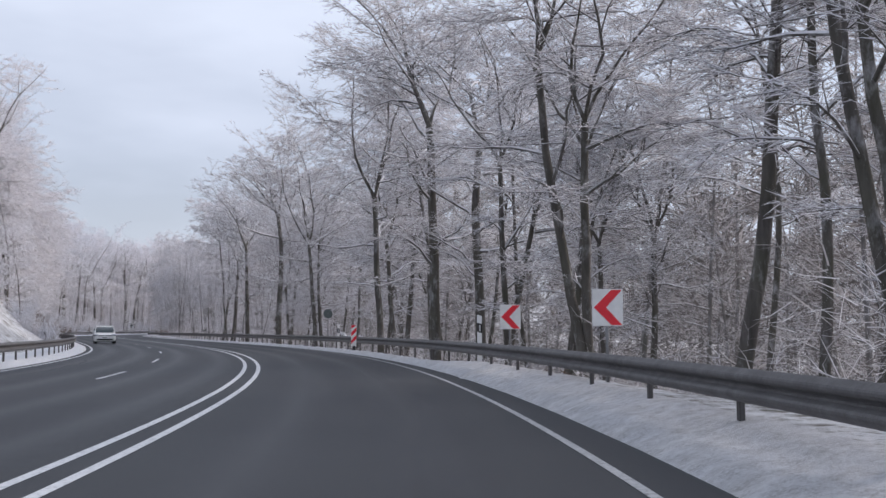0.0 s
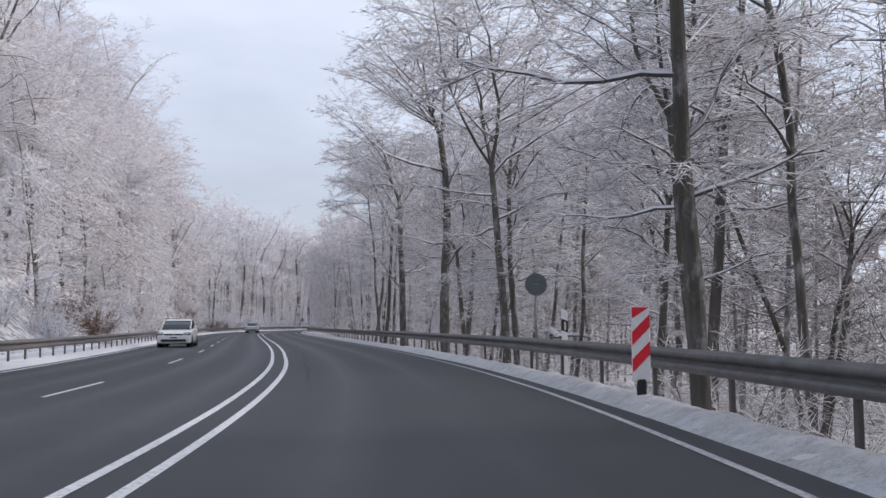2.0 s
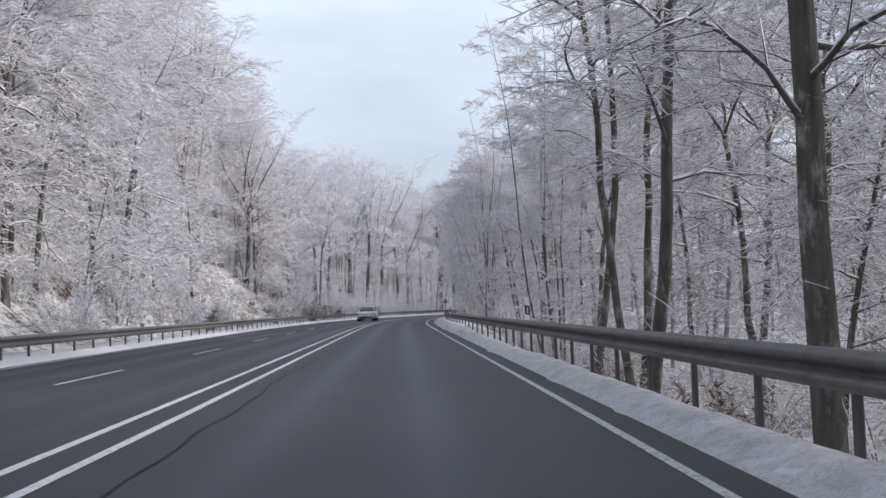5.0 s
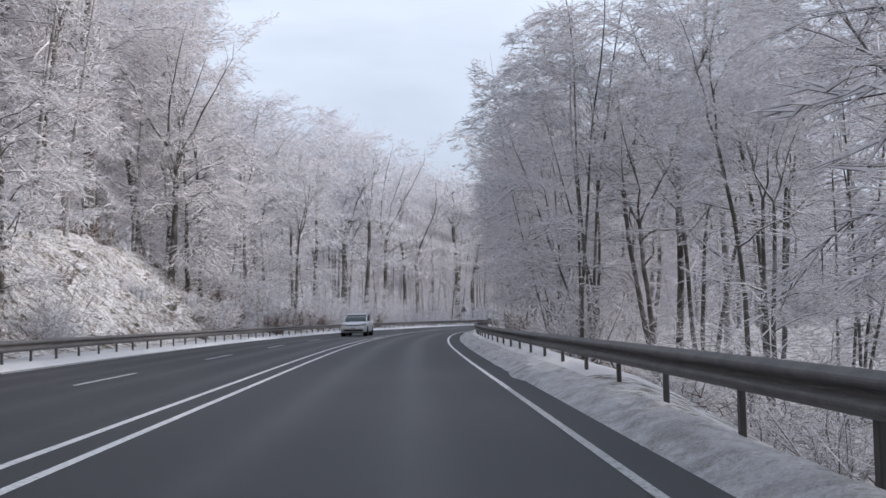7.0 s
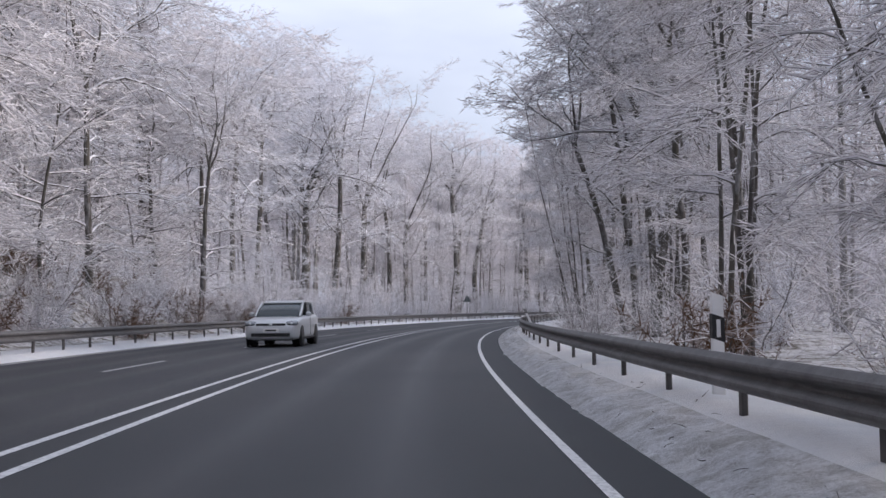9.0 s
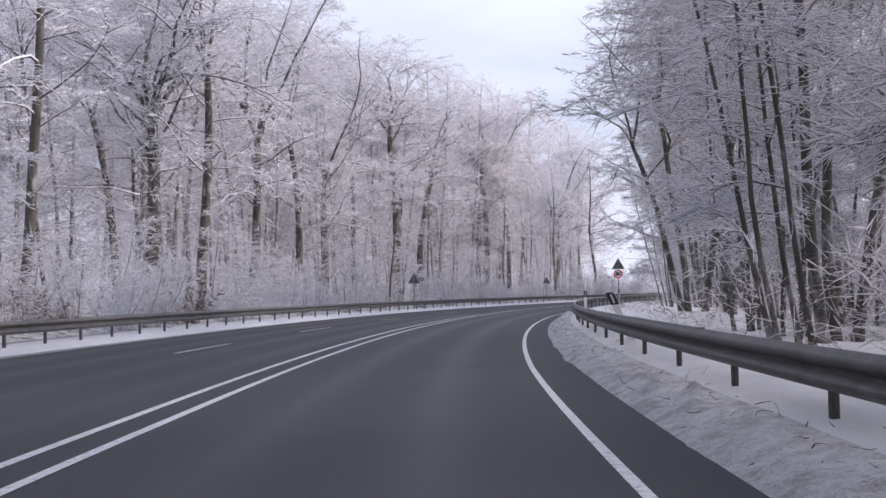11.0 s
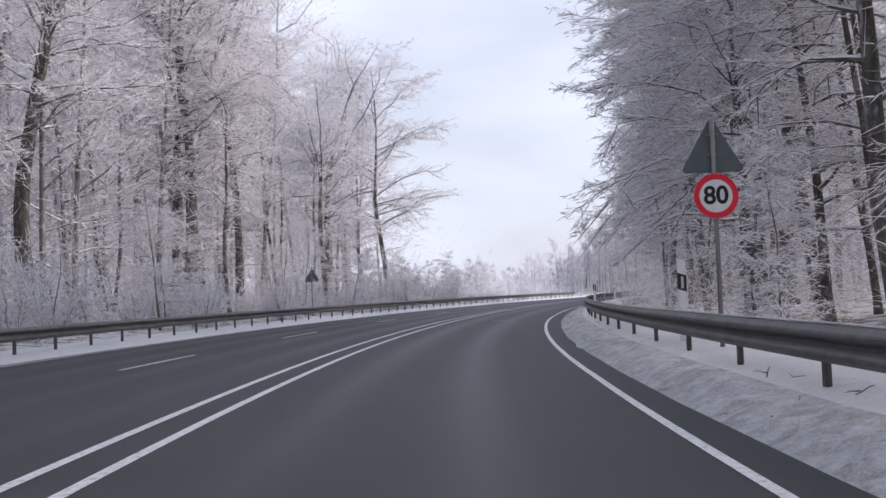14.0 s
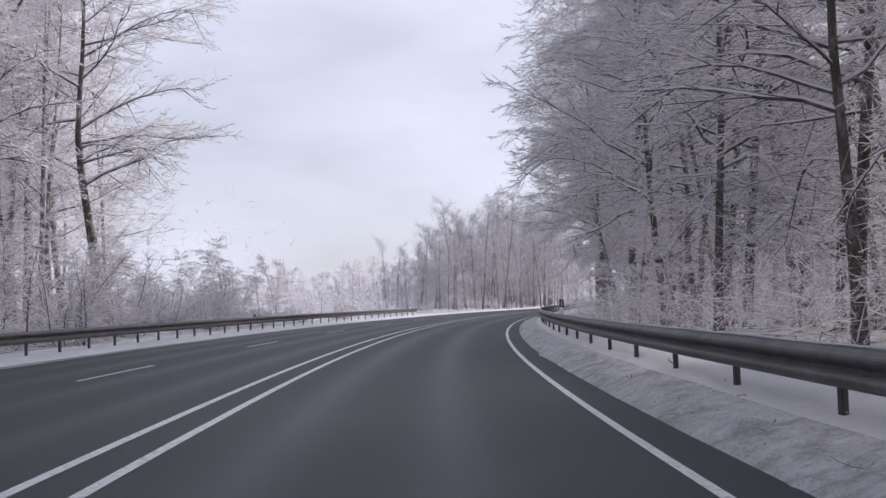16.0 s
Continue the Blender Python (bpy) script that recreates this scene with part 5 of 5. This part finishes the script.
def speed_sign(s, u, z0):
    """Round 80 limit below the back of a warning triangle."""
    x, y, z = place(s, u)
    t = thing("speed_limit_sign", "round red-ringed speed limit sign, 80, below a triangular sign back", "road sign", pose(x, y, z, 0, 0, facing(s) + 2))
    c = z0 - z
    part("post", post_of(c + 1.05, 0.032), t, pose(0, 0.04, 0))
    part("disc", bm_mesh("disc", cyl_bm(0.305, 0.012, 48, None, (0, 0, 0)), SIGN_WHITE), t, pose(0, 0, c, 90, 0, 0))
    bm = bmesh.new()
    outer = [bm.verts.new((0.305 * math.cos(k * math.pi / 24), 0.305 * math.sin(k * math.pi / 24), 0)) for k in range(48)]
    inner = [bm.verts.new((0.225 * math.cos(k * math.pi / 24), 0.225 * math.sin(k * math.pi / 24), 0)) for k in range(48)]
    for k in range(48):
        bm.faces.new((outer[k], outer[(k + 1) % 48], inner[(k + 1) % 48], inner[k]))
    r = bmesh.ops.extrude_face_region(bm, geom=bm.faces[:])
    bmesh.ops.translate(bm, vec=(0, 0, 0.005), verts=[v for v in r["geom"] if isinstance(v, bmesh.types.BMVert)])
    part("ring", bm_mesh("ring", bm, SIGN_RED), t, pose(0, -0.009, c, 90, 0, 0), "red ring")
    cu = bpy.data.curves.new("digits", "FONT")
    cu.body = "80"
    cu.size = 0.34
    cu.align_x, cu.align_y = "CENTER", "CENTER"
    cu.extrude = 0.003
    cu.offset = 0.008
    cu.materials.append(SIGN_BLACK)
    ob = new("digits", cu)
    ob.parent = t
    ob.matrix_basis = pose(0, -0.010, c, 90, 0, 0)
    tagged(ob, "black digits 80")
    triangle_back(t, c + 0.72)
    part("bracket", bm_mesh("bracket", box_bm(0.18, 0.04, 0.03, 0.006, (0, 0.02, c), 1), POLE), t)
    return t


speed_sign(256.2, 6.6, 2.3)


def back_sign(s, u, z0, label):
    x, y, z = place(s, u)
    t = thing("warning_sign", label, "road sign", pose(x, y, z, 0, 0, facing(s)))
    part("post", post_of(z0 - z + 0.45, 0.035), t, pose(0, 0.04, 0))
    triangle_back(t, z0 - z)
    return t


back_sign(298.6, -9.7, 2.5, "grey back of a triangular warning sign on a post")
back_sign(255.3, -7.75, 2.35, "grey back of a triangular warning sign just behind the guardrail")


def small_back_sign(s, u, z0):
    """Back of a small round sign behind the rail."""
    x, y, z = place(s, u)
    t = thing("small_sign", "dark back of a small round sign behind the guardrail", "road sign", pose(x, y, z, 0, 0, facing(s)))
    part("post", post_of(z0 - z + 0.2, 0.028), t, pose(0, 0.035, 0))
    part("disc", bm_mesh("disc", cyl_bm(0.26, 0.012, 40), SIGN_BACK), t, pose(0, 0, z0 - z, 90, 0, 0))
    part("clamp", bm_mesh("clamp", box_bm(0.14, 0.05, 0.03, 0.006, (0, -0.02, z0 - z), 1), POLE), t)


small_back_sign(51.6, 6.16, 1.99)


def low_bough(s_a, s_b, u_a, u_b, z_a, z_b):
    """A thick crooked bough, laden with snow, that has come down along the rail and still leans on its tree."""
    rng = np.random.default_rng(41)
    q = np.linspace(0, 1, 15)
    x, y = at(s_a + (s_b - s_a) * q, u_a + (u_b - u_a) * q + 0.22 * np.sin(q * 9.0) + rng.normal(size=15) * 0.05)
    pts = np.stack([x, y, z_a + (z_b - z_a) * q + 0.10 * np.sin(q * 7.0) + rng.normal(size=15) * 0.03], -1)
    w, snow = Wood(), Wood()
    rad = 0.05 + 0.065 * q
    w.add(pts, rad, 7)
    snow.add(pts + np.array([0, 0, 1.0]) * rad[:, None] * 0.8, rad * (0.8 + 0.15 * rng.normal(size=15).clip(-1, 1)), 6)
    for k in range(12):
        i = 1 + k
        d = unit(rng.normal(size=3) * np.array([1, 1, 0.5]) + np.array([0, 0, 0.3])) * rng.uniform(0.4, 1.2)
        w.spike(pts[i], pts[i] + d, 0.016)
        snow.spike(pts[i] + np.array([0, 0, 0.02]), pts[i] + d + np.array([0, 0, 0.02]), 0.016)
    bough = thing("fallen_branch", "fallen snow-covered bough leaning on a tree behind the guardrail", "branch")
    part("wood", mesh_of("wood", np.concatenate(w.v), [np.concatenate(w.f), np.array(w.spikes)], BARK_LIMB, True), bough)
    part("snow", mesh_of("snow", np.concatenate(snow.v), [np.concatenate(snow.f), np.array(snow.spikes)], SNOW, True), bough, None, "ridge of fresh snow")


low_bough(67.5, 77.2, 12.4, 13.3, 0.42, 0.62)


def manhole(s, u):
    """Round iron cover in an iron frame, let into the asphalt."""
    x, y = at(s, u)
    t = thing("manhole_cover", "round worn iron manhole cover in the asphalt lane", "manhole cover", pose(float(x), float(y), 0.0, 0, 0, facing(s)), "manhole covers")
    bm = bmesh.new()
    rings = []
    for r, z in ((0.36, 0.003), (0.35, 0.007), (0.315, 0.007), (0.312, 0.002)):
        rings.append([bm.verts.new((r * math.cos(k * math.pi / 16), r * math.sin(k * math.pi / 16), z)) for k in range(32)])
    for a, b in zip(rings, rings[1:]):
        for k in range(32):
            bm.faces.new((a[k], a[(k + 1) % 32], b[(k + 1) % 32], b[k]))
    part("frame", bm_mesh("frame", bm, POLE), t, None, "bright worn iron frame")
    lid = part("lid", bm_mesh("lid", cyl_bm(0.305, 0.006, 32, None, (0, 0, 0.004)), POST_STEEL), t)
    for k in range(5):
        part("rib", bm_mesh("rib", box_bm(0.04, 0.36, 0.004, 0.001, (-0.18 + 0.09 * k, 0, 0.009), 1), POST_STEEL), lid)
    return t


manhole(246.2, 2.95)
manhole(282.0, 2.85)


# ---------------------------------------------------------------- cars
def loft(stations, mat, name, n=20, power=4.0):
    """Rounded-box rings (x, half width, z low, z high) along x, closed at both ends."""
    bm = bmesh.new()
    rings = []
    for x, hw, z0, z1 in stations:
        ring = []
        for k in range(n):
            a = 2 * math.pi * (k + 0.5) / n
            c, s = math.cos(a), math.sin(a)
            ring.append(bm.verts.new((x, hw * math.copysign(abs(c) ** (2 / power), c), (z0 + z1) / 2 + (z1 - z0) / 2 * math.copysign(abs(s) ** (2 / power), s))))
        rings.append(ring)
    for a, b in zip(rings, rings[1:]):
        for k in range(n):
            bm.faces.new((a[k], a[(k + 1) % n], b[(k + 1) % n], b[k]))
    bm.faces.new(rings[0])
    bm.faces.new(rings[-1][::-1])
    return bm_mesh(name, bm, mat, True)


def wheel(car, x, y, r):
    side = 1 if y > 0 else -1
    w = part("wheel", bm_mesh("hub", cyl_bm(0.07, 0.05, 16), RIM, True), car, pose(x, y + side * 0.085, r, 90, 0, 0))
    part("tyre", bm_mesh("tyre", cyl_bm(r, 0.20, 32, None, (0, 0, 0), 0.03), TYRE, True), w, pose(0, 0, side * 0.085))
    part("rim", bm_mesh("rim", cyl_bm(r * 0.66, 0.205, 28, None, (0, 0, 0), 0.01), RIM, True), w, pose(0, 0, side * 0.085))
    for k in range(5):
        part("spoke_gap", bm_mesh("spoke_gap", box_bm(r * 0.34, r * 0.22, 0.01, 0.01, (r * 0.38, 0, 0), 1), CAR_TRIM), w, pose(0, 0, side * -0.02, 0, 0, 72 * k))


def make_car(name, label, paint, s, u, long, wide, tall, suv, turn=0.0):
    """A car whose front is at x = 0 and which faces -x; it comes the other way."""
    x, y = at(s, u)
    car = thing(name, label, "car", pose(float(x), float(y), 0.0, 0, 0, facing(s) + 90 + turn))
    hw, belt, ground = wide / 2, tall * 0.66, 0.20 if not suv else 0.25
    L = long
    hood = belt - (0.04 if not suv else 0.02)
    body = part("body", loft([(0.0, hw * 0.80, ground + 0.06, hood - 0.30), (0.04, hw * 0.88, ground + 0.01, hood - 0.20), (0.14, hw * 0.95, ground - 0.02, hood - 0.13),
                              (0.36, hw * 0.985, ground - 0.02, hood - 0.075), (0.7, hw, ground - 0.02, hood - 0.03), (1.15, hw, ground - 0.02, hood + 0.01), (1.6, hw, ground - 0.02, belt), (L * 0.6, hw, ground, belt + 0.03),
                              (L - 0.6, hw, ground, belt + 0.06), (L - 0.2, hw * 0.97, ground + 0.02, belt + 0.05), (L - 0.04, hw * 0.9, ground + 0.10, belt), (L, hw * 0.8, ground + 0.2, belt - 0.1)],
                             paint, "body", 36, 7.0), car)
    part("cabin_glass", loft([(1.05, hw * 0.80, belt - 0.15, belt + 0.0), (1.5, hw * 0.82, belt - 0.1, belt + (tall - belt) * 0.55), (1.95, hw * 0.80, belt - 0.1, tall - 0.07), (L * 0.58, hw * 0.80, belt - 0.1, tall - 0.03),
                              (L - 0.75, hw * 0.78, belt - 0.1, tall - 0.06), (L - 0.32, hw * 0.76, belt - 0.1, tall - 0.22), (L - 0.12, hw * 0.76, belt - 0.1, belt + 0.08)], CAR_GLASS, "cabin_glass", 28, 6.5), car, None, "dark tinted windows")
    part("roof", loft([(1.85, hw * 0.70, tall - 0.10, tall - 0.055), (2.1, hw * 0.76, tall - 0.09, tall - 0.01), (L * 0.58, hw * 0.78, tall - 0.09, tall + 0.01), (L - 0.8, hw * 0.76, tall - 0.11, tall - 0.02), (L - 0.45, hw * 0.70, tall - 0.2, tall - 0.11)],
                      paint, "roof", 24, 6.0), car)
    for side in (-1, 1):
        for (xa, za), (xb, zb), nm in (((1.12, belt), (1.95, tall - 0.08), "front_pillar"), ((L * 0.55, belt), (L * 0.56, tall - 0.06), "middle_pillar"), ((L - 0.32, belt), (L - 0.75, tall - 0.08), "rear_pillar")):
            w = Wood()
            w.add([(xa, side * hw * 0.83, za - 0.02), ((xa + xb) / 2, side * hw * 0.825, (za + zb) / 2), (xb, side * hw * 0.79, zb)], [0.045, 0.04, 0.04], 6)
            part(nm, w.mesh(nm, paint if nm != "middle_pillar" else CAR_TRIM), car)
        m = part("mirror", loft([(1.48, 0.03, -0.05, 0.05), (1.53, 0.085, -0.075, 0.075), (1.62, 0.085, -0.075, 0.075), (1.65, 0.06, -0.06, 0.06)], paint, "mirror", 12, 3.0), car, pose(0, side * (hw + 0.08), belt + 0.06))
        part("mirror_glass", bm_mesh("mirror_glass", box_bm(0.006, 0.13, 0.11, 0.002, (1.653, 0, 0), 1), CAR_GLASS), m)
        h = part("headlight", loft([(0.0, 0.12, -0.05, 0.035), (0.05, 0.185, -0.065, 0.065), (0.16, 0.20, -0.045, 0.095), (0.34, 0.16, 0.0, 0.105)], LAMP, "headlight", 18, 4.5), car, pose(0.0, side * hw * 0.755, hood - 0.225), "clear headlight")
        part("bulb", bm_mesh("bulb", cyl_bm(0.045, 0.03, 14), REFLECTOR, True), h, pose(0.005, 0, 0.0, 0, 90, 0))
        part("fog_light", bm_mesh("fog_light", cyl_bm(0.045, 0.05, 14), LAMP, True), car, pose(0.05, side * hw * 0.66, ground + 0.17, 0, 90, 0))
        part("tail_light", bm_mesh("tail_light", box_bm(0.12, 0.16, 0.16, 0.03, (L - 0.07, side * hw * 0.76, belt - 0.10), 2), LAMP_RED), car, None, "red tail light")
        part("sill", bm_mesh("sill", box_bm(L * 0.52, 0.05, 0.09, 0.02, (L * 0.49, side * (hw - 0.01), ground + 0.03), 1), CAR_TRIM), car)
        for xx in (0.78, L - 0.78):
            part("wheel_arch", bm_mesh("wheel_arch", cyl_bm(0.345 if not suv else 0.39, 0.04, 32), CAR_TRIM, True), car, pose(xx, side * (hw - 0.017), 0.31, 90, 0, 0))
            wheel(car, xx, side * (hw - 0.19), 0.31 if not suv else 0.35)
        for xx in (1.75, L * 0.55 + 0.25):
            part("door_handle", bm_mesh("door_handle", box_bm(0.18, 0.025, 0.03, 0.008, (xx + 0.45, side * (hw + 0.005), belt - 0.12), 1), paint), car)
        part("door_gap", bm_mesh("door_gap", box_bm(0.010, 0.02, belt - ground - 0.16, 0.002, (L * 0.55, side * (hw - 0.006), (belt + ground) / 2 + 0.02), 1), CAR_TRIM), car)
    part("grille", bm_mesh("grille", box_bm(0.06, wide * 0.54, 0.085, 0.012, (0.03, 0, hood - 0.255), 1), CAR_TRIM), car, None, "narrow black grille")
    part("badge", bm_mesh("badge", cyl_bm(0.055, 0.02, 20), REFLECTOR, True), car, pose(0.0, 0, hood - 0.25, 0, 90, 0))
    part("air_intake", bm_mesh("air_intake", box_bm(0.10, wide * 0.74, 0.17, 0.03, (0.022, 0, ground + 0.15), 2), CAR_TRIM), car, None, "black lower air intake")
    plate = part("number_plate", bm_mesh("number_plate", box_bm(0.012, 0.52, 0.11, 0.004, (-0.004, 0, ground + 0.295), 1), SIGN_WHITE), car)
    part("plate_bar", bm_mesh("plate_bar", box_bm(0.004, 0.36, 0.05, 0.002, (-0.012, 0, ground + 0.295), 1), SIGN_BLACK), plate)
    part("bumper_lip", bm_mesh("bumper_lip", box_bm(0.10, wide * 0.80, 0.04, 0.012, (0.09, 0, ground + 0.03), 1), CAR_TRIM), car)
    part("underbody", bm_mesh("underbody", box_bm(L - 0.5, wide * 0.8, 0.12, 0.03, (L / 2, 0, ground + 0.02), 1), CAR_TRIM), car)
    part("wiper", bm_mesh("wiper", box_bm(0.02, 0.55, 0.015, 0.004, (1.16, -0.1, belt + 0.02), 1), CAR_TRIM), car)
    return car


make_car("hatchback_car", "white small hatchback car driving on the far lane", CAR_WHITE, 82.0, -4.85, 3.97, 1.74, 1.43, False, -2.5)
make_car("suv_car", "silver white sport utility car on the far lanes", CAR_SILVER, 180.6, -2.2, 4.3, 1.78, 1.52, True)
